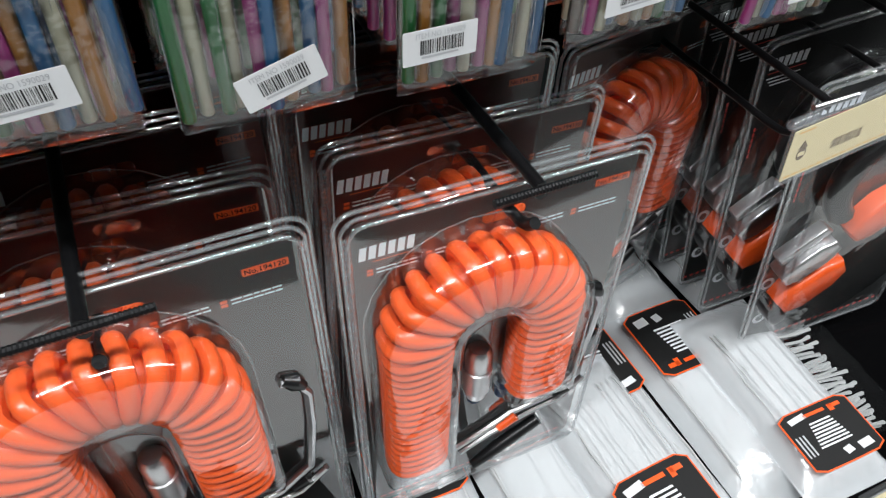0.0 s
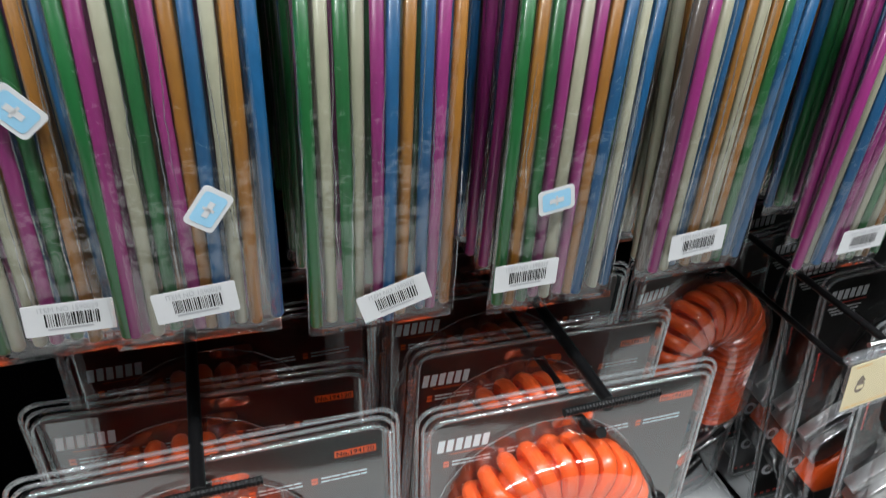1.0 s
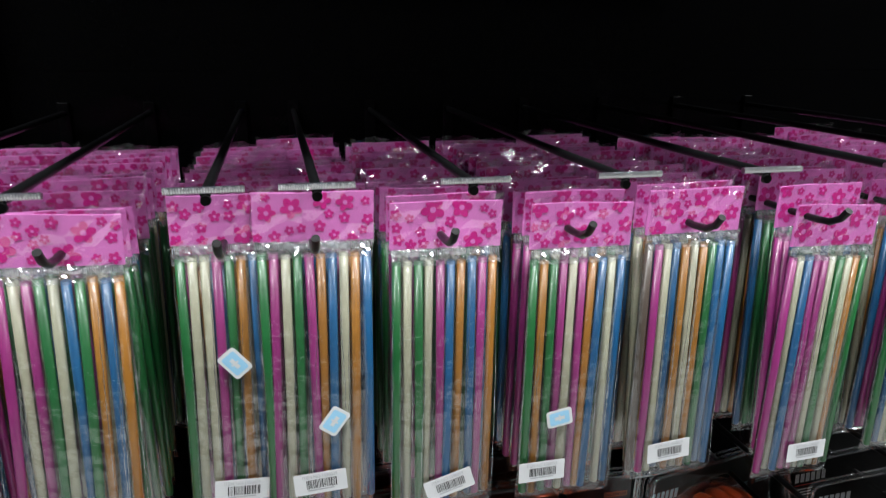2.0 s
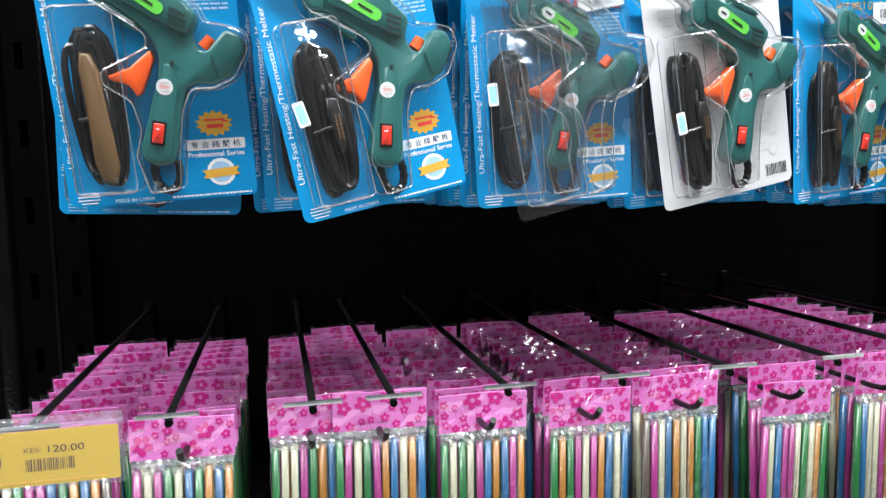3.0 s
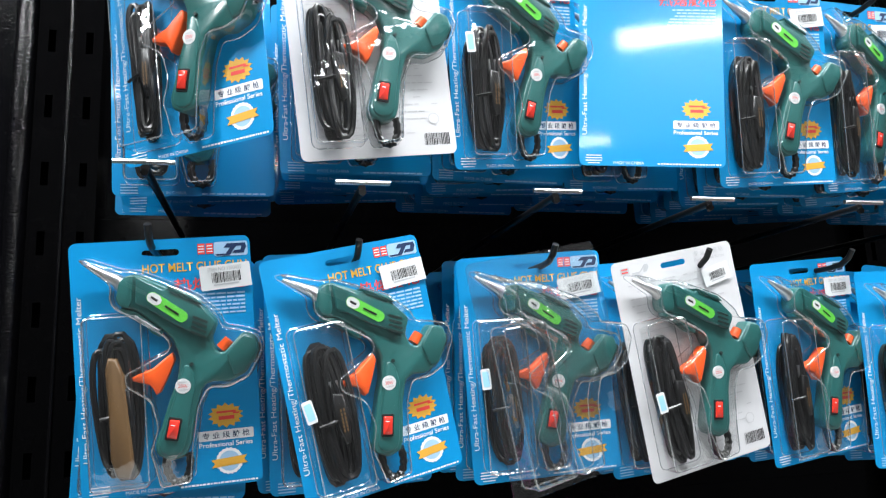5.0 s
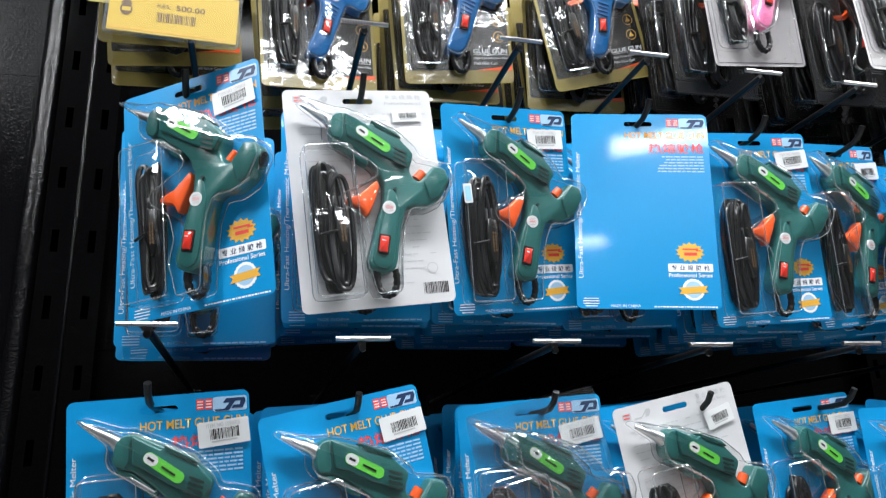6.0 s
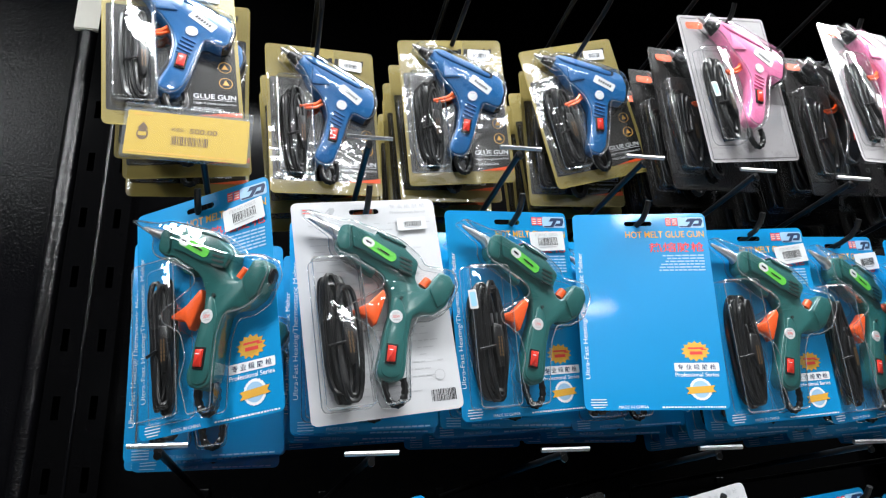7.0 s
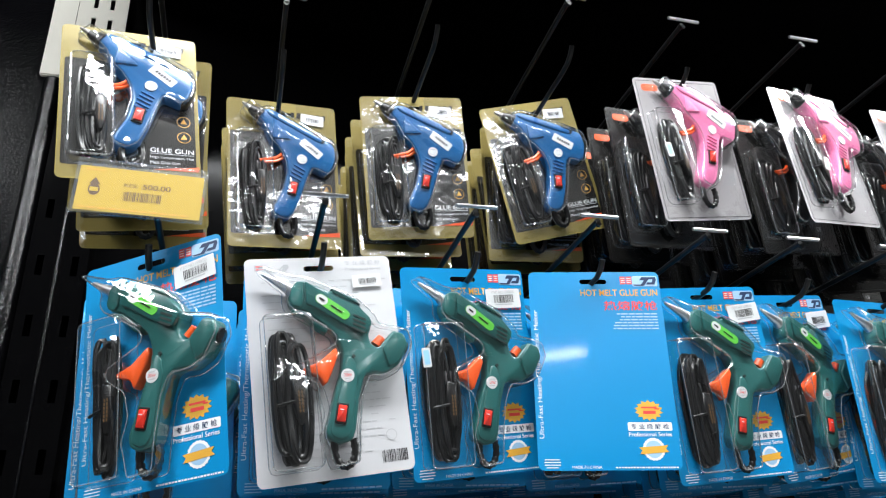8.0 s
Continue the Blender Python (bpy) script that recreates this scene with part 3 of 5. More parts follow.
def cord(parent, cx, z0, z1, w, depth, seed, mat=None, relief=(3, -77)):
    """A folded mains lead with its plug, lying in the side pocket."""
    rng = random.Random(seed)
    bm = bmesh.new()
    for k in range(14):
        side = (k % 3 - 1) * 0.16 * w
        half = rng.uniform(0.16, 0.34) * w
        mx = cx + side + rng.uniform(-1.5, 1.5)
        za, zb = z0 + rng.uniform(0, 12), z1 - rng.uniform(0, 14)
        yy, lean = -3.5 - (k % 6) * (depth - 7) / 6, rng.uniform(-5, 4)
        ring = []
        for j in range(26):
            a = 2 * math.pi * j / 26
            px = mx + half * math.copysign(abs(math.cos(a)) ** 0.6, math.cos(a))
            pz = (za + zb) / 2 + (zb - za) / 2 * math.copysign(abs(math.sin(a)) ** 0.9, math.sin(a))
            ring.append((px + lean * (pz - za) / (zb - za), yy + 1.5 * math.sin(3 * a + k), pz))
        tube(bm, ring, 2.5, 7, True)
    tube(bm, [(cx - w * 0.42, -depth + 5, (z0 + z1) / 2 - 8), (cx, -depth + 1.5, (z0 + z1) / 2 - 6), (cx + w * 0.4, -depth + 5, (z0 + z1) / 2 - 5)], 1.5, 6)
    c = part("power_cord", bm, mat or RUBBER, parent, "folded black power cord", True)
    bm = bmesh.new()
    zc = (z0 + z1) / 2
    prism(bm, [(cx + 2, zc + 17), (cx + 11, zc + 15), (cx + 13, zc - 6), (cx + 10, zc - 26), (cx + 5, zc - 27), (cx, zc - 5)], -8, -depth + 1, 2)
    plug = part("plug", bm, RUBBER, c, "black moulded plug", True)
    bm = bmesh.new()
    for k in (0, 6):
        tube(bm, [(cx + 3 + k, -depth + 6, zc + 14), (cx + 2 + k, -depth + 5, zc + 27)], 1.5, 8)
    part("plug_pin", bm, NOZZLE, c, "bright metal plug pins", True)
    patches("moulded_mark", [bar(1.4, 2.6, cx + 6 + 2.8 * j, zc + 2 - 3.4 * k, 5) for k in range(6) for j in range(2)], -depth + 0.8, TAN, c)
    if relief:
        rx, rz = relief
        bm = bmesh.new()
        path = [(rx - 6, -9, rz + 5)]
        for k in range(19):
            a = math.pi * (1.0 + k / 18 * 1.15)
            path.append((rx + 2.5 + 9.5 * math.cos(a), -9, rz - 4 + 16 * math.sin(a)))
        tube(bm, path, [3.9 if k % 2 else 2.9 for k in range(len(path))], 8)
        part("strain_relief", bm, RUBBER, c, "ribbed black strain relief", True)
    return c


def blister(parent, shapes, label="clear moulded plastic blister"):
    bm = bmesh.new()
    for pts, y1, bev in shapes:
        prism(bm, pts, -0.7, y1, bev, back=False)
    ob = part("blister", bm, CLEAR, parent, label, True)
    bm = bmesh.new()
    for pts, y1, bev in shapes:
        tube(bm, [(x, y1 + bev * 0.3, z) for x, z in grow(pts, -bev * 0.45)], 0.55, 5, True)
        tube(bm, [(x, -1.0, z) for x, z in grow(pts, 0.3)], 0.55, 5, True)
    part("blister_edge", bm, EDGE, ob, "bright folded edges of the plastic", True)
    return ob


GUN_SHELL = fillet([(-62, 92), (-57, 93), (-29, 82), (-17, 81), (4, 71), (29, 58), (46, 40), (48, 31), (62, 28), (77, 23), (80, 8), (67, -14), (50, -21), (34, -20), (26, -36), (20, -68), (17, -96), (-8, -98),
                    (-12, -78), (-15, -68), (-8, -48), (-12, -27), (-31, -13), (-31, -2), (4, 14), (4, 22), (-6, 30), (-26, 44), (-36, 50), (-40, 58), (-38, 70)], 3.5)
POCKET = rounded(47, 142, 6, -38, -25)


def sd_print(card, pale=False):
    """The printing on the front of the blue card."""
    writing("HOT MELT GLUE GUN", 85, 7.6, 26.5, 82, -0.75, GOLD_INK, card, 0, "title", 0.012)
    writing("热熔胶枪", 59, 11, 38, 67, -0.75, RED_INK, card, 0, "subtitle", 0.01)
    writing("Ultra-Fast Heating/Thermostatic Melter", 137, 6.2, -66.5, -6.5, -0.75, WHITE_INK, card, 90, "side_line")
    patches("burst", [star(15, 11.5, 14, 44.5, -47, 0.72)], -0.7, GOLD_INK, card)
    patches("burst_mark", [bar(16, 1.8, 45, -44), bar(13, 3.2, 45, -49), bar(5, 1.2, 53, -45.5)], -0.85, RED_INK, card)
    patches("white_box", [rounded(45.5, 8.6, 1.2, 44, -63.4)], -0.7, WHITE_INK, card)
    writing("专 业 级 胶 枪", 39, 5.6, 44, -63.4, -0.85, NAVY_INK, card, 0, "box_words", 0.01)
    writing("Professional Series", 44, 4.2, 43.5, -71.2, -0.75, WHITE_INK, card, 0, "series_line", 0.012)
    patches("seal", [star(11.5, 10.8, 20, 45.5, -86, 1)], -0.7, WHITE_INK, card)
    patches("seal_ring", [disc(8.6, 45.5, -86, 24)], -0.8, PALE_INK, card)
    patches("ribbon", [quad(((-15, -3.4), (-12, 0), (-15, 3.4), (15, 3.4), (12, 0), (15, -3.4)), 4, 45.5, -86.5)], -0.95, GOLD_INK, card)
    writing("MADE IN CHINA", 30, 3.0, -23.5, -103.3, -0.75, WHITE_INK, card, 0, "origin_line")
    rng = random.Random(5)
    bars = []
    for row in range(6):
        x = 66.0
        stop = 66 - rng.uniform(30, 49)
        while x > stop:
            w = rng.uniform(3, 8)
            bars.append(bar(w, 1.5, x - w / 2, 57.5 - row * 3.3))
            x -= w + 1
    patches("small_print", bars, -0.75, PALE_INK, card)
    bars, x = [], 5.0
    while x < 67:
        w = rng.uniform(1.2, 3.2)
        bars.append(bar(w, 1.5, x + w / 2, -103.8))
        x += w + 0.8
    bars += [bar(rng.uniform(10, 17), 0.9, -58, -96 - 2.6 * k) for k in range(4)]
    patches("maker_line", bars, -0.75, WHITE_INK, card)
    patches("logo", [bar(6, 9, 32, 96.5), bar(6, 9, 39, 96.5)], -0.7, RED_INK, card)
    patches("logo_mark", [bar(4.6, 0.9, cx, z) for cx in (32, 39) for z in (94, 96.4, 98.8)], -0.9, WHITE_INK, card)
    swash = [(43.5, 91.5), (52, 91.5), (56, 96.5), (50.5, 96.5), (53.5, 100.2), (68.5, 100.2), (69.5, 97), (67, 91.5), (57.5, 91.5), (59.5, 94.2), (64.5, 94.2), (65.5, 97.6), (61, 97.6), (55.5, 90), (44.5, 90)]
    patches("logo_ground", [rounded(28, 12.4, 2, 56.5, 95.6)], -0.7, PALE_INK, card)
    patches("logo_letters", [swash], -0.9, NAVY_INK, card)


def white_print(card):
    """The printing on the back of a card, which hangs turned round."""
    rng = random.Random(8)
    patches("logo", [bar(10, 6, -58, 97), quad(((0, -3), (9, -3), (15, 3), (19, 3), (20, 0), (17, -4), (13, -4), (14, 0), (8, -5), (0, -5)), 0, -50, 97)], -0.75, GREY_INK, card)
    patches("logo_mark", [bar(7, 1.2, -58, 98.5), bar(7, 1.2, -58, 95.5)], -0.9, RED_INK, card)
    writing("专 业 级 胶 枪", 37, 5.0, 44, 100, -0.75, GREY_INK, card, 0, "series_name")
    writing("Professional Series", 37, 3.0, 44, 93.5, -0.75, GREY_INK, card, 0, "series_line")
    bars = []
    for row in range(26):
        x = -58 + rng.uniform(0, 4)
        stop = rng.uniform(20, 64)
        while x < stop:
            w = rng.uniform(3, 11)
            if rng.random() < 0.85 and not (12 < row < 15):
                bars.append(bar(w, 1.0, x + w / 2, 82 - row * 6.7))
            x += w + 1.5
    patches("small_print", bars, -0.75, FAINT_INK, card)
    patches("barcode", barcode(54, -92, 24, 11, 0, 3), -0.75, BLACK_INK, card)
    patches("recycling_mark", [disc(5.5, 53, -73, 18)], -0.75, FAINT_INK, card)
    patches("recycling_inner", [disc(4.6, 53, -73, 18), ], -0.85, WHITE_CARD, card)


HOLE = [rounded(30, 5.5, 2.7, -1, 95, 3)]


def gun_pack(white=False, filled=True, detail=True, seed=1, label="", tag=True, sleeve=False, tag_at=(53, 75, 4)):
    p = thing("glue_gun_pack", label, "glue gun", "carded glue guns on the rack")
    bm = bmesh.new()
    plate(bm, rounded(145, 213, 6), HOLE, 0.0, -0.5)
    card = part("card", bm, WHITE_CARD if white else BLUE_CARD, p, "white printed backing card" if white else "glossy blue backing card")
    if white:
        white_print(card)
    elif detail:
        sd_print(card)
    else:
        writing("Ultra-Fast Heating/Thermostatic Melter", 137, 6.2, -66.5, -6.5, -0.75, WHITE_INK, card, 90, "side_line")
        writing("MADE IN CHINA", 30, 3.0, -23.5, -103.3, -0.75, PALE_INK, card, 0, "origin_line")
        patches("maker_line", [bar(15, 1.0, -58, -96 - 2.6 * k) for k in range(4)] + [bar(5.5, 1.5, 8 + 6.6 * k, -104.2) for k in range(9)], -0.75, PALE_INK, card)
    if not filled:
        return p
    gun(p, GUN, GREEN_BODY, 16)
    c = cord(p, -39, -90, 30, 31, 19, seed)
    # a brown reflection over the cord, painted as a solid brown piece
    if sleeve:
        bm = bmesh.new()
        prism(bm, smooth_line([(-46, 12), (-33, 10), (-29, -40), (-27, -88), (-45, -84), (-44, -30)], 1), -15, -20.5, 2.5)
        part("paper_sleeve", bm, TAN, p, "brown reflection on the cord, painted as a solid piece", True)
    blister(p, [(GUN_SHELL, -22, 3), (POCKET, -23, 3), (rounded(8, 16, 2, 70, 5), -12, 3)])
    if tag:
        sticker(p, tag_at[0], tag_at[1], 42, 21, tag_at[2], -2.2, seed, "ITEM NO 1590025" if seed % 2 else "")
    return p


def place(ob, x, y, z, rz=0.0, rx=0.0, ry=0.0):
    m = Matrix.Translation((x, y, z)) @ Euler((0, 0, radians(rz))).to_matrix().to_4x4() @ Euler((radians(rx), 0, 0)).to_matrix().to_4x4() @ Euler((0, radians(ry), 0)).to_matrix().to_4x4()
    ob.matrix_basis = m
    return m


BLUE_LABEL = "green glue gun blistered on a blue card"
# sleeve=True gives this pack the painted brown reflection
blue_a = gun_pack(seed=1, label="green glue gun on a blue card, brown reflection painted over its cord", sleeve=True, tag_at=(51, 72, 4))
place(blue_a, -0.220, 0.257, 1.401, -1.8, 8.0, -3.5)
blue_b = gun_pack(seed=2, label=BLUE_LABEL + " with black cord", tag_at=(52, 74, 3))
place(blue_b, -0.056, 0.236, 1.394, 9.6, 2.6, -12.2)
blue_c = gun_pack(seed=3, label=BLUE_LABEL + ", white price label", tag_at=(48, 72, 8))
place(blue_c, 0.116, 0.262, 1.392, -4.9, 3.0, -3.4)
white_d = gun_pack(white=True, seed=4, label="green glue gun on a white printed card back", tag=False)
place(white_d, 0.270, 0.239, 1.393, 5.3, 3.8, -11.0)
blue_e = gun_pack(seed=5, label=BLUE_LABEL + ", white price label", tag_at=(54, 74, 0))
place(blue_e, 0.437, 0.272, 1.389, 9.0, 3.0, -5.4)
spot = sticker(white_d, 47, 76, 34, 18, 8, -2.2, 14)



def spot_label(p, cx, cz, turn, y):
    bm = bmesh.new()
    prism(bm, quad(rounded(9, 19, 1.5), turn, cx, cz), y, y - 0.3)
    lab = part("security_label", bm, PAPER, p, "small pale blue and white label")
    patches("blue_print", [quad(rounded(6, 14, 1.2), turn, cx, cz)], y - 0.5, PALE_BLUE, lab)


spot_label(blue_b, -60, -22, 8, -24)
spot_label(blue_c, -58, -8, 3, -24)
spot_label(white_d, -62, -28, 4, -24)

# the loose clear shell that has come off its card and hangs tilted in front
shell = thing("loose_blister", "loose clear plastic blister hanging before a blue card", "packaging")
bm = bmesh.new()
plate(bm, rounded(145, 213, 6), [], 0, -0.5)
part("flange", bm, CLEAR, shell, "flat clear plastic rim")
blister(shell, [(GUN_SHELL, -21, 5), (POCKET, -23, 4)])
place(shell, 0.119, 0.226, 1.390, 12.1, 0.2, -11.4)

# upper row
g1 = gun_pack(seed=11, label="green glue gun on a bent blue card turned sideways", tag_at=(46, 75, 6))
place(g1, -0.206, 0.201, 1.678, -33, 3.6, -4.4)
g2 = gun_pack(white=True, seed=12, label="green glue gun on a white card back, large black plug", tag=False)
sticker(g2, 46, 80, 30, 13, 2, -2.2, 22)
place(g2, -0.051, 0.215, 1.686, 3.6, 4.2, -6.7)
g3 = gun_pack(seed=13, label=BLUE_LABEL + ", pale barcode label", tag_at=(45, 74, 2))
place(g3, 0.099, 0.237, 1.689, 8.8, 9.0, -5.3)
g4 = gun_pack(filled=False, seed=14, label="bare glossy blue glue gun card without its blister")
place(g4, 0.237, 0.216, 1.688, -15.3, 2.2, 3.3)
g5 = gun_pack(seed=15, label=BLUE_LABEL + ", white price label", tag_at=(50, 75, 6))
place(g5, 0.383, 0.222, 1.676, 0.4, 7.0, -3.9)
g6 = gun_pack(seed=16, label=BLUE_LABEL + " set behind its neighbours")
place(g6, 0.513, 0.240, 1.679, 12, 7, -7.0)
g7 = gun_pack(seed=17, label=BLUE_LABEL + " farther along the row")
place(g7, 0.628, 0.222, 1.669, 6, 5, -1)

spot_label(g3, -60, 10, 4, -24)
spot_label(g7, -40, -20, 4, -24)

# the stock hanging behind the front cards
plain = gun_pack(detail=False, tag=False, seed=30, label="blue carded glue gun in the stock behind")
first = True
rng = random.Random(4)
STOCK = ((-0.222, 0.292, 1.394, 3, 4), (-0.070, 0.268, 1.392, 3, -4), (0.114, 0.292, 1.392, 7, -2), (0.263, 0.272, 1.392, 4, -6), (0.444, 0.31, 1.388, 4, -3), (0.575, 0.26, 1.380, 6, -2), (0.60, 0.29, 1.38, 3, 2),
         (-0.205, 0.290, 1.664, 4, -3), (-0.053, 0.258, 1.684, 5, -2), (0.100, 0.28, 1.684, 5, -2), (0.236, 0.285, 1.680, 4, 0), (0.385, 0.26, 1.672, 5, -2), (0.52, 0.275, 1.67, 4, -2), (0.65, 0.26, 1.665, 4, -2))
for sx, sy, sz, n, roll in STOCK:
    for k in range(n):
        m = pose(sx + rng.uniform(-0.006, 0.004) - 0.003 * k, sy + 0.034 * k, sz + rng.uniform(-0.004, 0.002), rng.uniform(1, 5), roll + rng.uniform(-3, 3), rng.uniform(-4, 5))
        if first:
            plain.matrix_basis, first = m, False
        else:
            copy_thing(plain, m)

for hx, tip_z, dx in ((-0.234, 1.516, 2), (-0.062, 1.505, -2), (0.121, 1.503, -13), (0.284, 1.500, -21), (0.454, 1.501, -20), (0.62, 1.500, -15)):
    hook(hx, tip_z - 0.017, 0.215, 0.178, 52.0, bar_dx=dx)
for hx, tip_z in ((-0.218, 1.784), (-0.060, 1.797), (0.097, 1.797), (0.239, 1.797), (0.378, 1.790), (0.505, 1.788), (0.64, 1.786)):
    hook(hx, tip_z - 0.016, 0.180, 0.175, 60.0)

# ---- small glue guns of the top row ----


def j_hole(low, high, h):
    """Whether a piece of the clear sheet lies over the card's hanging hole."""
    x, z = (low.co.x + high.co.x) / 2 / S, (low.co.z + high.co.z) / 2 / S
    return abs(x) < 18 and z > h / 2 - 30


def mini_pack(pink=False, seed=1, label="", tag=True, dark=False):
    w, h = (138, 200) if pink else (135, 192)
    p = thing("glue_gun_pack", label, "glue gun", "small carded glue guns of the top row")
    hole = [rounded(30, 5, 2.4, 0, 83 if pink else 80, 3), ]
    bm = bmesh.new()
    plate(bm, rounded(w, h, 6), hole, 0, -0.5)
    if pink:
        # dark swaps the grey card for black, shade put into the colour
        card = part("card", bm, PRINT_AND_SHADE if dark else SILVER_CARD, p, "backing card coloured dark for shade" if dark else "silver grey backing card")
        patches("border", [bar(w - 8, 0.7, 0, h / 2 - 4), bar(w - 8, 0.7, 0, -h / 2 + 4), bar(0.7, h - 8, w / 2 - 4, 0), bar(0.7, h - 8, -w / 2 + 4, 0)], -0.75, BLACK_INK, card)
        patches("name_mark", [bar(3, 5, 50 + 4.4 * k, 60, 0) for k in range(4)], -0.75, RED_INK, card)
        patches("small_print", [bar(22, 1.2, 48, -38 - 3.4 * k) for k in range(5)], -0.75, GREY_INK, card)
        writing("CE", 8, 6, 40, -62, -0.75, GREY_INK, card, 0, "mark")
        patches("orange_patch", [rounded(26, 10, 4, -45, 86)], -0.7, ORANGE, card)
    else:
        card = part("card", bm, OLIVE_CARD, p, "glossy olive gold backing card")
        patches("dark_print", [rounded(w - 8, 132, 3, 0, -14)], -0.65, PRINT_AND_SHADE, card, "dark printed picture panel")
        patches("maker_mark", [quad(((0, 0), (4.5, 0), (6, 8), (1.5, 8)), 0, 9 + 8 * k, 76) for k in range(6)], -0.7, BLACK_INK, card)
        writing("GLUE GUN", 43, 5.6, 40, -56, -0.85, WHITE_INK, card, 0, "title", 0.012)
        writing("High Temperature Hot", 43, 3.6, 40, -65, -0.85, WHITE_INK, card, 0, "subtitle")
        writing("Melt Glue Gun", 29, 3.6, 33, -71, -0.85, WHITE_INK, card, 0, "subtitle")
        patches("title_rule", [bar(43, 0.5, 40, -60.3)], -0.85, WHITE_INK, card)
        for cz in (-18, -38):
            patches("round_mark", [disc(7, 52, cz, 20)], -0.8, GOLD_INK, card)
            patches("round_mark_inner", [disc(6.2, 52, cz, 20)], -0.9, PRINT_AND_SHADE, card)
            patches("round_mark_sign", [((48.5, cz - 2.5), (55.5, cz - 2.5), (52, cz + 4))], -1.0, GOLD_INK, card)
        patches("orange_flash", [((20, -80), (66, -80), (66, -74))], -0.85, ORANGE, card)
    # with dark set, the pink body also turns black for shade
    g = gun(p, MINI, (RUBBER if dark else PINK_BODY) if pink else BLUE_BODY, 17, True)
    if pink:
        g.matrix_basis = pose(0.006, 0, 0.006)
    cord(p, -36, -74, 36, 26, 17, seed, None, (-2, -64))
    shell_pts = shift(grow(MINI, 3), 6 if pink else 0, 6 if pink else 0)
    blister(p, [(fillet(shell_pts, 4), -21, 4), (rounded(44, 128, 8, -37, -14), -18, 4), (quad(rounded(34, 22, 6), -40, -34 if not pink else -22, 72 if not pink else 80), -16, 4)])
    bm = bmesh.new()
    r = random.Random(seed)
    grid = [[bm.verts.new(((-w / 2 + 1 + (w - 2) * k / 8) * S, (-1.6 + (r.uniform(-1.0, 0.4) if 0 < k < 8 and 0 < j < 10 else 0)) * S, (-h / 2 + 1 + (h - 2) * j / 10) * S)) for k in range(9)] for j in range(11)]
    for a, b in zip(grid, grid[1:]):
        for k in range(8):
            if not (j_hole(a[k], b[k + 1], h)):
                bm.faces.new((a[k], a[k + 1], b[k + 1], b[k]))
    part("film_sheet", bm, WRINKLED, p, "wavy clear plastic sheet over the card", True)
    if tag:
        if pink:
            sticker(p, 36, 72, 30, 13, -4, -2.0, seed)
        else:
            sticker(p, 37, 75, 29, 14, -4, -2.0, seed)
    return p


o_label = "blue mini glue gun blistered on an olive card"
o1 = mini_pack(seed=41, label=o_label + ", above a tag")
place(o1, -0.259, 0.225, 1.967, 8.7, -1.8, -6.3)
o2 = mini_pack(seed=42, label=o_label)
place(o2, -0.094, 0.317, 1.954, 7.9, 6.7, -4.8)
o3 = mini_pack(seed=43, label=o_label)
place(o3, 0.070, 0.304, 1.973, -2.6, 10.8, -4.3)
o4 = mini_pack(seed=44, label=o_label + " hanging crooked")
place(o4, 0.244, 0.299, 1.985, -1.9, 9.9, -13.7)
p1 = mini_pack(True, 45, "pink mini glue gun in a clear blister on a grey card")
place(p1, 0.418, 0.216, 1.983, 4.8, 7.1, -7.7)
p2 = mini_pack(True, 46, "pink mini glue gun in a clear blister on a grey card")
place(p2, 0.604, 0.194, 1.976, 10.1, 1.8, -5.5)
spot_label(p1, -54, -12, 6, -20)
spot_label(p2, -30, -24, -14, -20)
p3 = copy_thing(p2, p2.matrix_basis)
place(p3, 0.78, 0.20, 1.968, 8, 3, -6)
for src, base, n, dy in ((o1, (-0.252, 0.262, 1.957), 3, 0.036), (o3, (0.064, 0.34, 1.962), 5, 0.036), (o4, (0.24, 0.335, 1.965), 4, 0.036), (o2, (-0.094, 0.36, 1.95), 2, 0.04)):
    for k in range(n):
        ob = copy_thing(src, src.matrix_basis)
        place(ob, base[0] + rng.uniform(-0.004, 0.004), base[1] + dy * k, base[2] - 0.003 * k, rng.uniform(-3, 5), 6 + rng.uniform(-3, 3), -4 + rng.uniform(-3, 3))
        ob["label"] = "olive carded mini glue gun in the stock behind"
# stock behind the pink guns, its shade painted in as black card and body
shade_pack = mini_pack(True, 47, "mini glue gun in the stock behind, coloured dark for shade", False, True)
shade_pack.matrix_basis = pose(0.85, 0.45, 1.95)
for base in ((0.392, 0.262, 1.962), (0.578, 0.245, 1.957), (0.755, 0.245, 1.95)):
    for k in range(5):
        ob = copy_thing(shade_pack, shade_pack.matrix_basis)
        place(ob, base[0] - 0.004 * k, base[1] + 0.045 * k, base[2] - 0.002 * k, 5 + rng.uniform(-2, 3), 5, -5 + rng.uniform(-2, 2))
for hx, y_tip, z in ((-0.245, 0.16, 2.045), (-0.105, 0.20, 2.030), (0.066, 0.16, 2.062), (0.236, 0.16, 2.060), (0.405, 0.17, 2.062), (0.59, 0.165, 2.058), (0.77, 0.165, 2.055)):
    hook(hx, z, y_tip, y_tip - 0.01, 78.0)

# ---- bags of glitter glue sticks ----
rng = random.Random(9)
STICK_LEN, STICK_D = 212.0, 7.1
STICK_MESH = {}
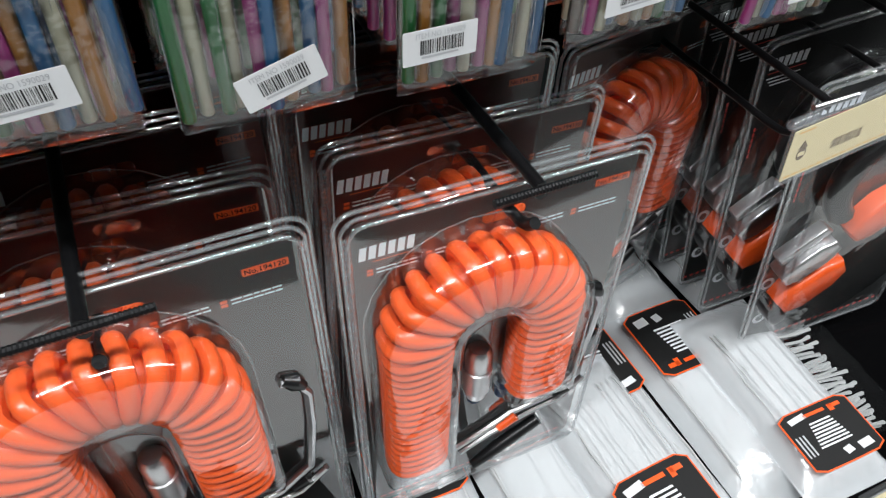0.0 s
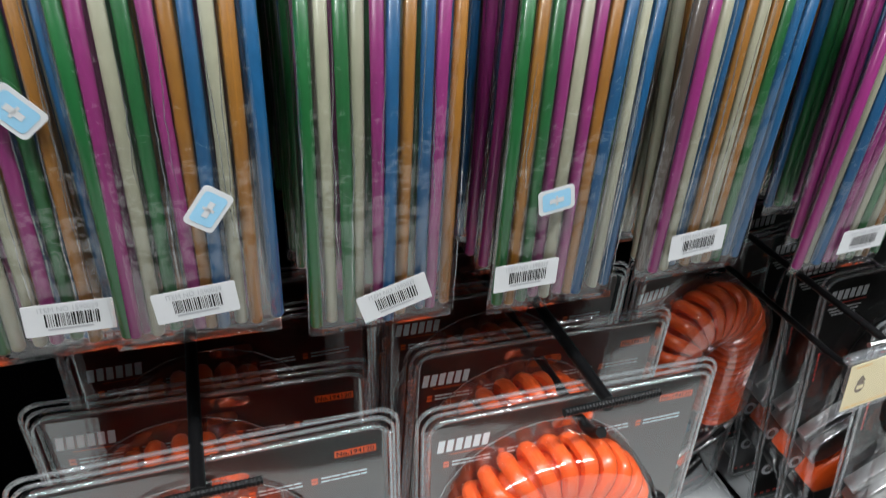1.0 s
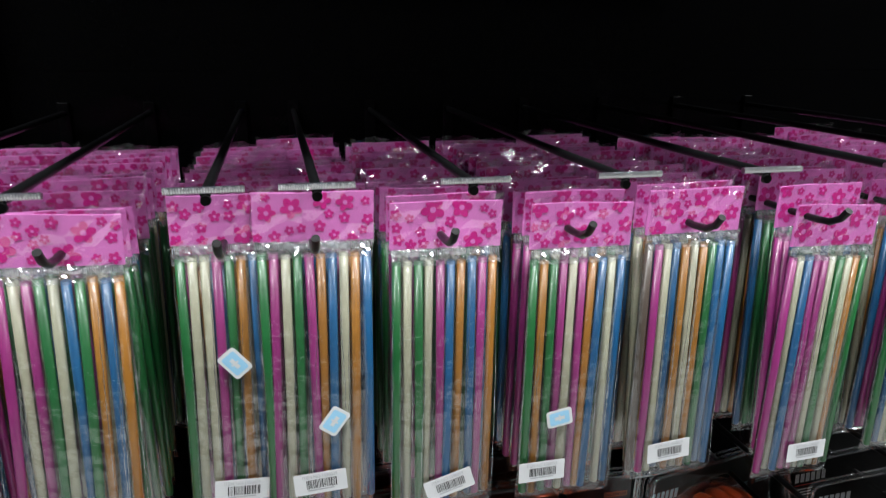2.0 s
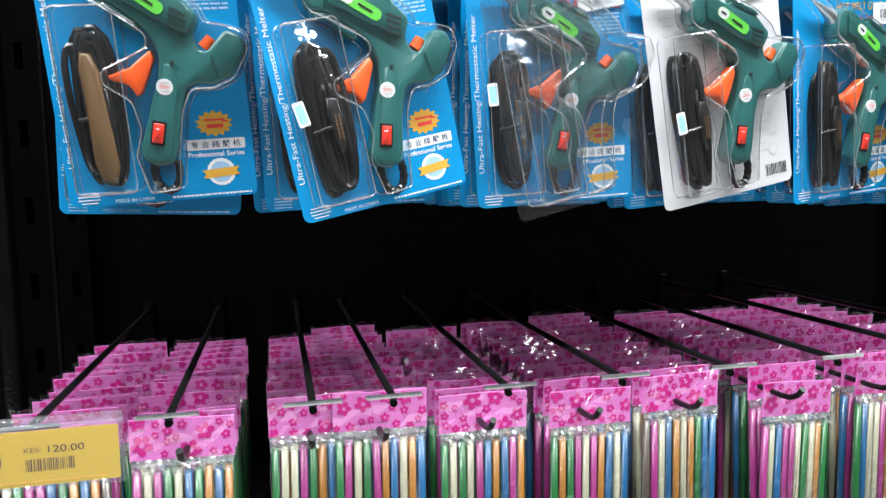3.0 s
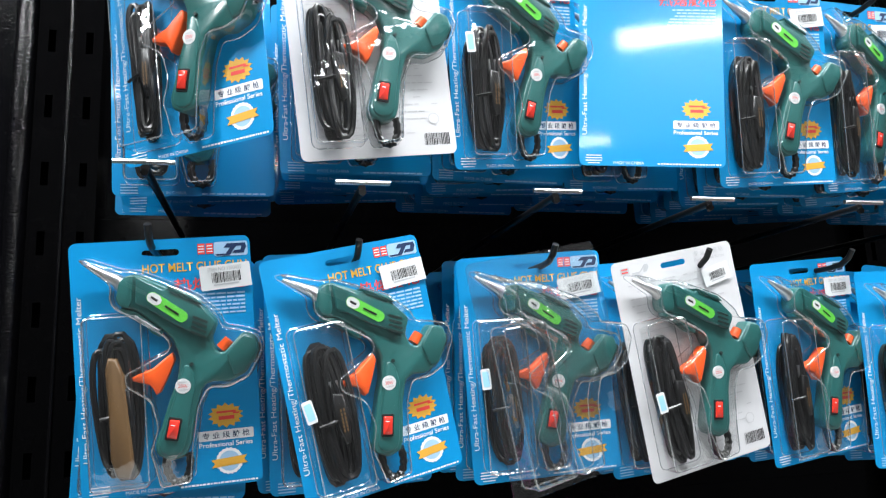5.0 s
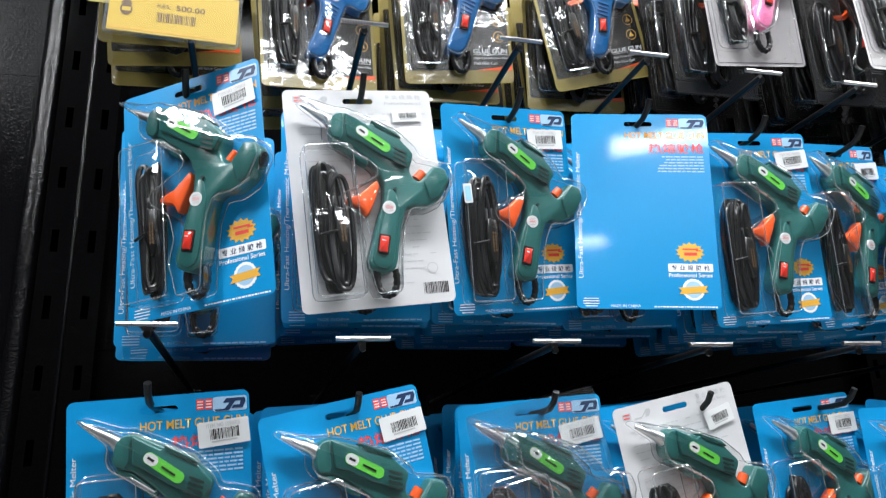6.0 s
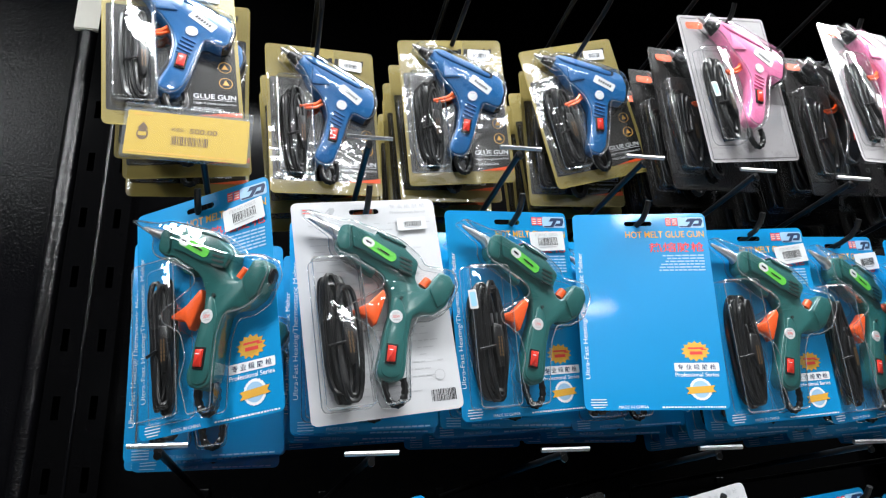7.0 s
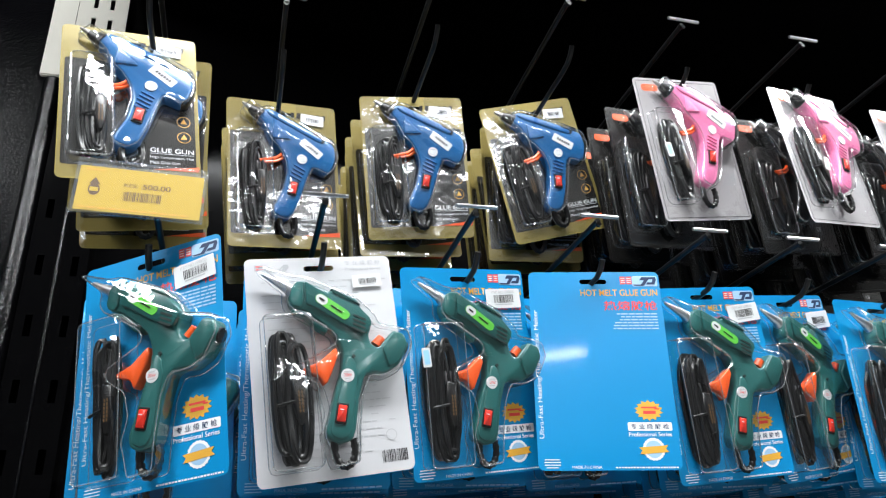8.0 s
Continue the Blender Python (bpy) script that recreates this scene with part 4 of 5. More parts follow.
for key, mat in STICK.items():
    bm = bmesh.new()
    tube(bm, [(0, 0, 0), (0, 0, 1), (0.4, -0.3, -STICK_LEN * 0.5), (0, 0, -STICK_LEN + 1), (0, 0, -STICK_LEN)], [STICK_D * 0.42, STICK_D / 2, STICK_D / 2, STICK_D / 2, STICK_D * 0.42], 9)
    bmesh.ops.recalc_face_normals(bm, faces=bm.faces)
    me = bpy.data.meshes.new("stick")
    bm.to_mesh(me)
    bm.free()
    me.materials.append(mat)
    me.shade_smooth()
    STICK_MESH[key] = me


def flower(r, cx, cz, turn):
    out = []
    for k in range(5):
        a = radians(turn + 72 * k)
        px, pz = cx + 0.58 * r * math.cos(a), cz + 0.58 * r * math.sin(a)
        out.append([(px + 0.43 * r * (1.1 * math.cos(b) * math.cos(a) - 0.85 * math.sin(b) * math.sin(a)),
                     pz + 0.43 * r * (1.1 * math.cos(b) * math.sin(a) + 0.85 * math.sin(b) * math.cos(a))) for b in [2 * math.pi * j / 9 for j in range(9)]])
    return out


HEADER_W, HEADER_H = 88.0, 37.0


def header_bend(seed, x, z):
    """How far a header card bows, waves and curls forward at a point."""
    r = random.Random(seed + 50)
    a, curl = r.uniform(-2.0, 2.0), r.uniform(0.3, 2.2)
    u, v = x / HEADER_W + 0.5, z / HEADER_H
    return -(a * math.sin(math.pi * u) + 0.6 * math.sin(11 * u + seed)) * v - curl * v * v * (0.4 + abs(2 * u - 1))


def flowers_mesh(seed):
    r = random.Random(seed)
    spots, tries = [], 0
    while len(spots) < 17 and tries < 700:
        tries += 1
        size = r.choice((9.5, 8.0, 6.8, 4.6, 4.2, 3.6))
        x, z = r.uniform(-HEADER_W / 2 + 3, HEADER_W / 2 - 3), r.uniform(2, HEADER_H - 2)
        if all(math.hypot(x - a, z - b) > size + c + 0.6 for a, b, c in spots):
            spots.append((x, z, size))
    bm = bmesh.new()
    for x, z, size in spots:
        for petal in flower(size, x, z, r.uniform(0, 72)):
            inside = [(min(max(px, -HEADER_W / 2 + 0.3), HEADER_W / 2 - 0.3), min(max(pz, 0.3), HEADER_H - 0.3)) for px, pz in petal]
            if len(set(inside)) > 3:
                bm.faces.new([bm.verts.new((px * S, (-1.1 + header_bend(seed, px, pz)) * S, pz * S)) for px, pz in inside])
        if 4 < z < HEADER_H - 4 and abs(x) < HEADER_W / 2 - 4:
            bm.faces.new([bm.verts.new((px * S, (-1.25 + header_bend(seed, px, pz)) * S, pz * S)) for px, pz in disc(size * 0.26, x, z, 10)])
            bm.faces.ensure_lookup_table()
            bm.faces[-1].material_index = 1
    me = bpy.data.meshes.new("flower_print")
    bm.to_mesh(me)
    bm.free()
    me.materials.append(MAGENTA_INK)
    me.materials.append(PINK_PAPER)
    return me


FLOWERS = [flowers_mesh(k) for k in range(6)]


def header_mesh(seed):
    """A folded paper header, slightly bowed and dented."""
    r = random.Random(seed)
    bm = bmesh.new()
    n = 16
    b = r.uniform(-0.8, 0.8)
    grid = []
    for k in range(n + 1):
        x = -HEADER_W / 2 + HEADER_W * k / n
        grid.append([bm.verts.new((x * S, (y + header_bend(seed, x, min(z, HEADER_H))) * S, (z + (b * math.sin(5 * k / n) if z else 0)) * S))
                     for z, y in ((0, -0.6), (HEADER_H * 0.5, -0.6), (HEADER_H * 0.8, -0.6), (HEADER_H, -0.6), (HEADER_H + 0.4, 0), (HEADER_H, 0.6), (0, 0.6))])
    for p, q in zip(grid, grid[1:]):
        for j in range(6):
            bm.faces.new((p[j], p[j + 1], q[j + 1], q[j]))
    bmesh.ops.recalc_face_normals(bm, faces=bm.faces)
    me = bpy.data.meshes.new("header_card")
    bm.to_mesh(me)
    bm.free()
    me.materials.append(PINK_PAPER)
    return me


HEADERS = [header_mesh(k) for k in range(6)]


def bag_mesh(seed):
    """A flat polythene bag round ten sticks: bowed faces, a crimped band at the top and a sealed tail."""
    r = random.Random(seed)
    rows = [(0.0, 0.9), (-3, 1.6), (-6, 4.2), (-12, 5.2), (-60, 5.4), (-120, 5.6), (-180, 5.4), (-218, 5.0), (-226, 2.2), (-231, 0.5)]
    n = 8
    bm = bmesh.new()
    loops = []
    for z, t in rows:
        loop = []
        for k in range(n + 1):
            x = -43 + 86 * k / n
            edge = min(1.0, 0.25 + 3.2 * min(k, n - k) / n)
            loop.append(bm.verts.new(((x + r.uniform(-0.4, 0.4)) * S, (-t * edge + r.uniform(-0.5, 0.3)) * S, z * S)))
        for k in range(n, -1, -1):
            x = -43 + 86 * k / n
            edge = min(1.0, 0.25 + 3.2 * min(k, n - k) / n)
            loop.append(bm.verts.new((x * S, (t * edge) * S, z * S)))
        loops.append(loop)
    m = len(loops[0])
    for a, b in zip(loops, loops[1:]):
        for k in range(m):
            bm.faces.new((a[k], a[(k + 1) % m], b[(k + 1) % m], b[k]))
    bm.faces.new(loops[0])
    bm.faces.new(loops[-1])
    bmesh.ops.recalc_face_normals(bm, faces=bm.faces)
    me = bpy.data.meshes.new("bag")
    bm.to_mesh(me)
    bm.free()
    me.materials.append(BAG)
    me.shade_smooth()
    return me


BAGS = [bag_mesh(k) for k in range(3)]


def sleeve_mesh(seed):
    """The loose crumpled film over a header."""
    r = random.Random(seed)
    bm = bmesh.new()
    grid = [[bm.verts.new(((-45 + 9 * k + r.uniform(-1, 1)) * S, (-4.6 + r.uniform(-2.6, 2.0)) * S, (-1 + 8.2 * j + r.uniform(-1.5, 1.5) + (r.uniform(0, 5) if j == 5 else 0)) * S)) for k in range(11)] for j in range(6)]
    for a, b in zip(grid, grid[1:]):
        for k in range(10):
            bm.faces.new((a[k], a[k + 1], b[k + 1], b[k]))
    me = bpy.data.meshes.new("header_film")
    bm.to_mesh(me)
    bm.free()
    me.materials.append(HEADER_FILM)
    return me


SLEEVES = [sleeve_mesh(k) for k in range(5)]


def neck_mesh(seed):
    """The gathered, glittering neck of the bag under the header."""
    r = random.Random(seed)
    bm = bmesh.new()
    grid = [[bm.verts.new(((-43 + 86 * k / 30 + r.uniform(-0.8, 0.8)) * S, (-2.6 - 0.75 * j + r.uniform(-1.5, 1.5)) * S, (1 - 3.2 * j + r.uniform(-1, 1)) * S)) for k in range(31)] for j in range(5)]
    for a, b in zip(grid, grid[1:]):
        for k in range(30):
            bm.faces.new((a[k], a[k + 1], b[k + 1], b[k]))
    me = bpy.data.meshes.new("bag_neck")
    bm.to_mesh(me)
    bm.free()
    me.materials.append(EDGE)
    return me


def crease_mesh(seed):
    """Long creases of the film lying over the sticks."""
    r = random.Random(seed)
    bm = bmesh.new()
    for side in (-42.5, 42.5, *[r.uniform(-36, 36) for _ in range(5)]):
        x, path = side, []
        z0, z1 = (-6, -228) if abs(side) > 42 else (r.uniform(-12, -90), r.uniform(-130, -226))
        for k in range(15):
            path.append((x, -5.6 if abs(side) < 42 else r.uniform(-1, 1), z0 + (z1 - z0) * k / 14))
            x += r.uniform(-0.7, 0.7)
        tube(bm, path, [0.12 + 0.3 * math.sin(math.pi * k / 14) for k in range(15)], 4)
    bmesh.ops.recalc_face_normals(bm, faces=bm.faces)
    me = bpy.data.meshes.new("film_crease")
    bm.to_mesh(me)
    bm.free()
    me.materials.append(EDGE)
    return me


NECKS = [neck_mesh(k) for k in range(3)]
CREASES = [crease_mesh(k) for k in range(4)]
bm = bmesh.new()
for k in range(58):
    flat(bm, bar(0.55, 4.5, -42.5 + 85 * k / 57, -3), -1.9)
CRIMP = bpy.data.meshes.new("crimp")
bm.to_mesh(CRIMP)
bm.free()
CRIMP.materials.append(GREY_INK)


def stick_pack(x, y, z, colours, turn=(0, 0, 0), label="", tag=None, spot=None, seed=0):
    """z: height of the header's lower edge."""
    r = random.Random(seed)
    p = thing("glue_stick_pack", label or "bag of coloured glitter glue sticks with a pink flowered header", "glue sticks", "bags of glue sticks on hooks")
    p.matrix_basis = pose(x, y, z, *turn)
    head = share("header_card", HEADERS[seed % 6], p, "pink header with magenta flowers")
    share("flower_print", FLOWERS[seed % 6], head)["kind"] = "stuff"
    share("bag", BAGS[seed % 3], p, "crinkled clear bag")
    share("bag_neck", NECKS[seed % 3], p, "gathered glittering neck of the bag")
    if tag:
        share("film_crease", CREASES[seed % 4], p)["kind"] = "stuff"
    share("header_film", SLEEVES[seed % 5], p, "crumpled clear film")
    share("crimp", CRIMP, p)["kind"] = "stuff"
    n = len(colours)
    for k, c in enumerate(colours):
        ob = share("stick", STICK_MESH[c], p)
        lean = r.uniform(-0.5, 0.5) if r.random() < 0.8 else r.uniform(-1.5, 1.5)
        ob.matrix_basis = pose((-38.5 + 77 * k / (n - 1)) * S, r.uniform(-0.9, 0.9) * S, (-9 - r.uniform(0, 2.5)) * S, r.uniform(-0.4, 0.4), lean, r.uniform(0, 90))
    if tag:
        lx, lz, lt = tag
        sticker(p, lx, lz, 42, 19, lt, -8.0, seed + 100, "ITEM NO 1590029", "barcode_label")
    if spot:
        lx, lz, lt = spot
        bm = bmesh.new()
        prism(bm, quad(rounded(16, 23, 2.5), lt, lx, lz), -7.8, -8.1)
        lab = part("security_label", bm, PAPER, p, "small pale blue and white label")
        patches("blue_print", [quad(rounded(12, 18, 2), lt, lx, lz)], -8.3, PALE_BLUE, lab)
        patches("white_print", [bar(3, 9, lx, lz, lt), bar(6, 1.5, lx, lz, lt)], -8.5, PAPER, lab)
    return p


FRONT = (
    (-0.318, 0.300, 1.070, "cgmmbgabas", (0, 0, 0), (10, -212, 4), None),
    (-0.216, 0.303, 1.068, "mcmgcbgaba", (0, 1.5, 0), (14, -213, -2), None),
    (-0.098, 0.310, 1.076, "gccmgabamg", (0, 1.0, 3), (-4, -202, -3), (-4, -92, 40)),
    (-0.040, 0.302, 1.077, "gmcgmabcab", (0, 1.0, -1), (0, -200, 5), (12, -146, -35)),
    (0.060, 0.302, 1.066, "gcgcmbabma", (0, 0.5, 0), (5, -206, 17), None),
    (0.172, 0.302, 1.060, "gagmcmabcb", (0, 1.0, 1), (-23, -199, 1), (-10, -149, -80)),
    (0.271, 0.300, 1.068, "smcbacagbb", (0, 0.5, 2), (-4, -201, 4), None),
    (0.412, 0.302, 1.048, "mcbmmcgcag", (0, 2.0, 2), (9, -202, 3), None),
    (0.530, 0.303, 1.062, "gbccmagbac", (0, 1.0, 2), (6, -204, 4), None),
    (0.650, 0.303, 1.060, "amcgbmcbag", (0, 1.0, 0), (6, -204, 4), None),
)
for k, (x, y, z, colours, turn, tag, spot) in enumerate(FRONT):
    stick_pack(x, y, z, colours, turn, "", tag, spot, k + 1)
    deep = 14
    for j in range(deep):
        cols = "".join(rng.choice("gcmbagcmba") for _ in range(10))
        hx = x + rng.uniform(-0.003, 0.003)
        stick_pack(hx, y + 0.024 + 0.0245 * j + rng.uniform(-0.004, 0.004), 1.066 + rng.uniform(-0.007, 0.006), cols, (rng.uniform(-3, 3), rng.uniform(-1, 1), rng.uniform(-2, 2)),
                   "bag of glitter glue sticks in the stock behind", None, None, rng.randrange(1000))
for hx in (-0.308, -0.212, -0.105, -0.041, 0.056, 0.160, 0.266, 0.380, 0.495, 0.610):
    hook(hx, 1.077, 0.254, 0.209, 57.0)

# ---- air hose sets in clear shells ----
HOSE_W, HOSE_H = 240.0, 400.0


def hose_path(t):
    """The bent coil: up on one side, over, and down on the other; t from 0 to 1."""
    left, arc, right = 162.0, math.pi * 54, 100.0
    d = t * (left + arc + right)
    cx, top = -20.0, 82.0
    if d < left:
        return Vector((cx - 54, 0, top - left + d)), Vector((0, 0, 1))
    if d < left + arc:
        a = math.pi - (d - left) / 54
        return Vector((cx + 54 * math.cos(a), 0, top + 54 * math.sin(a))), Vector((math.sin(a), 0, -math.cos(a)))
    return Vector((cx + 54, 0, top - (d - left - arc))), Vector((0, 0, -1))


def hose_pack(label, seed=1):
    p = thing("air_hose_pack", label, "air hose", "packed air hoses on hooks")
    outline = rounded(HOSE_W - 22, HOSE_H - 22, 7)
    hole = rounded(34, 11, 5.4, 2, 162, 4)
    bm = bmesh.new()
    plate(bm, outline, [hole], 0, -0.6)
    card = part("card", bm, SLATE_CARD, p, "slate grey printed card")
    # maker's mark as plain slanted shapes
    patches("maker_mark", [quad(((0, 0), (5, 0), (6.4, 12), (1.4, 12)), 0, -105 + 6.8 * k, 155) for k in range(6)], -0.8, WHITE_INK, card)
    patches("mark_rule", [bar(30, 0.9, -80, 152)], -0.8, ORANGE, card)
    rng2 = random.Random(2)
    bars = []
    for bx, bz, n in ((-100, 144, 2), (-57, 146, 2), (16, 146, 2), (58, 146, 2)):
        for j in range(n):
            x = bx + 7
            while x < bx + 36:
                w = rng2.uniform(3, 7)
                bars.append(bar(w, 1.5, x + w / 2, bz - 3.4 * j))
                x += w + 0.8
    patches("small_print", bars, -0.8, WHITE_INK, card)
    patches("language_mark", [bar(4.5, 2.8, bx + 2.5, bz - 3.5 * j) for bx, bz in ((-100, 144), (-57, 146), (16, 146), (58, 146)) for j in range(2)], -0.8, ORANGE, card)
    patches("number_box", [bar(29, 6.5, 90, 166)], -0.75, ORANGE, card)
    writing("No.194120", 26, 4.2, 90, 166, -0.9, BLACK_INK, card, 0, "number", 0.012)
    patches("foot_print", [bar(6, 3, -100 + 8.5 * k, -181) for k in range(24)], -0.8, RED_INK, card)
    # coil
    bm = bmesh.new()
    seg = 24
    lengths = ((162.0, 18), (math.pi * 54, 13), (100.0, 11))
    total = sum(v for v, _ in lengths)
    stops = [(0.0, 0.0)]
    for v, turns in lengths:
        stops.append((stops[-1][0] + v / total, stops[-1][1] + turns))
    path = []
    for k in range(int(stops[-1][1] * seg) + 1):
        n = k / seg
        j = next((i for i in range(3) if n <= stops[i + 1][1]), 2)
        (t0, n0), (t1, n1) = stops[j], stops[j + 1]
        c, d = hose_path(min(1.0, t0 + (t1 - t0) * (n - n0) / (n1 - n0)))
        side = Vector((d.z, 0, -d.x))
        a = 2 * math.pi * n
        ca, sa = math.cos(a), math.sin(a)
        path.append(tuple(c + side * 22.5 * math.copysign(abs(ca) ** 0.75, ca) + Vector((0, -24 + 17.5 * math.copysign(abs(sa) ** 0.6, sa), 0))))
    thick = [4.7 + 1.9 * max(0.0, min(1.0, (n - 15) / 4, (33.5 - n) / 4)) for n in [k / seg for k in range(len(path))]]
    tube(bm, path, thick, 9)
    part("hose_coil", bm, HOSE, p, "glossy orange coiled hose", True)
    bm = bmesh.new()
    tube(bm, [(v.x, -24, v.z) for v in [hose_path(k / 40)[0] for k in range(41)]], 17, 12)
    part("inner_turns", bm, HOSE, p, "shaded inner turns of the hose", True)
    # fittings
    bm = bmesh.new()
    tube(bm, [(-15, -14, -31), (-15, -14, -20), (-15, -14, -19), (-15, -14, 8), (-15, -14, 9), (-15, -14, 28), (-15, -14, 34)], [9, 10.5, 12.5, 12.5, 11, 11, 8], 14)
    part("coupling", bm, NOZZLE, p, "bright steel coupling", True)
    bm = bmesh.new()
    tube(bm, [(-15, -12, -42), (-15, -12, -32)], [6, 6], 10)
    tube(bm, [(12, -12, -48), (12, -12, -36)], [6, 6], 10)
    part("joint", bm, NAVY_INK, p, "dark blue joints", True)
    bm = bmesh.new()
    tube(bm, [(-10, -14, -160), (18, -14, -142), (58, -14, -118)], [5, 7, 6], 10)
    part("gun_grip", bm, RUBBER, p, "black grip of the blow gun", True)
    bm = bmesh.new()
    tube(bm, [(-30, -12, -118), (0, -12, -104), (26, -12, -90), (60, -12, -84), (88, -12, -60), (96, -12, 0), (98, -12, 40), (90, -12, 58), (80, -12, 62)], 3.6, 8)
    tube(bm, [(-26, -14, -126), (6, -14, -110), (44, -14, -98), (76, -14, -92), (100, -14, -70)], 3.0, 8)
    part("air_tube", bm, CHROME, p, "grey curved tube", True)
    bm = bmesh.new()
    tube(bm, [(82, -12, 64), (90, -12, 58), (96, -12, 50)], [4, 7, 4], 10)
    part("end_fitting", bm, RUBBER, p, "black end fitting", True)
    bm = bmesh.new()
    tube(bm, [(70, -13, -84), (84, -13, -76)], [5, 7], 10)
    part("end_fitting", bm, RUBBER, p, "black end fitting", True)
    bm = bmesh.new()
    tube(bm, [(12, -16, -103), (30, -16, -92)], [4.5, 5], 10)
    part("orange_collar", bm, ORANGE, p, "", True)
    # the clear shell: raised moulding round the coil and a ribbed double rim
    bm = bmesh.new()
    outer, inner = [], []
    for k in range(31):
        c, d = hose_path(k / 30)
        side = Vector((d.z, 0, -d.x))
        o, i = c - side * 32, c + side * 31
        outer.append((o.x, o.z))
        inner.append((i.x, i.z))
    ring = [(outer[0][0], outer[0][1] - 8), *outer, (outer[-1][0], outer[-1][1] - 8), (inner[-1][0], inner[-1][1] - 8), *inner[::-1], (inner[0][0], inner[0][1] - 8)]
    prism(bm, ring, -1.5, -48, 9, back=False)
    moulding = part("shell", bm, CLEAR, p, "clear moulded shell over the hose", True)
    bm = bmesh.new()
    tube(bm, [(x, -2.2, z) for x, z in grow(ring, 0.5)], 0.7, 5, True)
    part("shell_edge", bm, EDGE, moulding, "bright edge of the moulding", True)
    bm = bmesh.new()
    prism(bm, rounded(HOSE_W - 14, HOSE_H - 14, 9), -1.2, -9, 3, back=False)
    part("front_sheet", bm, SHEET, p, "clear front sheet", True)
    bm = bmesh.new()
    for w, h, y, r in ((HOSE_W, HOSE_H, -1, 1.6), (HOSE_W - 7, HOSE_H - 7, -4, 1.5), (HOSE_W - 14, HOSE_H - 14, -8, 1.5)):
        tube(bm, [(x, y, z) for x, z in rounded(w, h, 14, 0, 0, 6)], r, 6, True)
    ring = rounded(HOSE_W - 4, HOSE_H - 4, 13, 0, 0, 6)
    rim = part("rim", bm, RIM, p, "thick clear double rim", True)
    bm = bmesh.new()
    for z in range(-180, 182, 5):
        for sx in (-1, 1):
            prism(bm, bar(3.4, 2.2, sx * (HOSE_W / 2 - 5.4), z), -2.6, -4.4)
    part("ribbing", bm, RIM, rim, "row of moulded ribs")
    return p


h_label = "orange coiled air hose in a clear shell"
hose_f = hose_pack(h_label + " with blow gun parts")
place(hose_f, 0.205, 0.303, 0.549, -1.9, -1.0, -0.4)
for x, y, z, rz, ry, lab in ((-0.047, 0.310, 0.556, -1.6, -1.0, h_label + " with blow gun parts"), (0.205, 0.372, 0.548, 0.8, 2.5, h_label + ", hanging behind"), (0.203, 0.435, 0.553, 0.6, 1.5, h_label + ", hanging behind"),
                             (-0.051, 0.374, 0.552, -4, -0.7, h_label + ", hanging behind"), (-0.035, 0.438, 0.560, 0, 0, h_label + ", hanging behind"), (0.20, 0.50, 0.553, 0, 0, h_label + ", hanging behind"),
                             (-0.04, 0.50, 0.553, 0, 0, h_label + ", hanging behind"), (0.440, 0.452, 0.542, 12, 1.5, h_label + ", deeper in"), (-0.31, 0.33, 0.55, 2, 0, h_label)):
    ob = copy_thing(hose_f, hose_f.matrix_basis)
    place(ob, x, y, z, rz, -1.0, ry)
    ob["label"] = lab
for hx in (-0.060, 0.213):
    hook(hx, 0.708, 0.278, 0.277, 46.0, 74.0, WIRE, "black wire display hook with a black ribbed bar", wire=4.3)
hook(0.462, 0.708, 0.285, 0.277, 46.0)

# ---- punch pliers in narrow shells ----


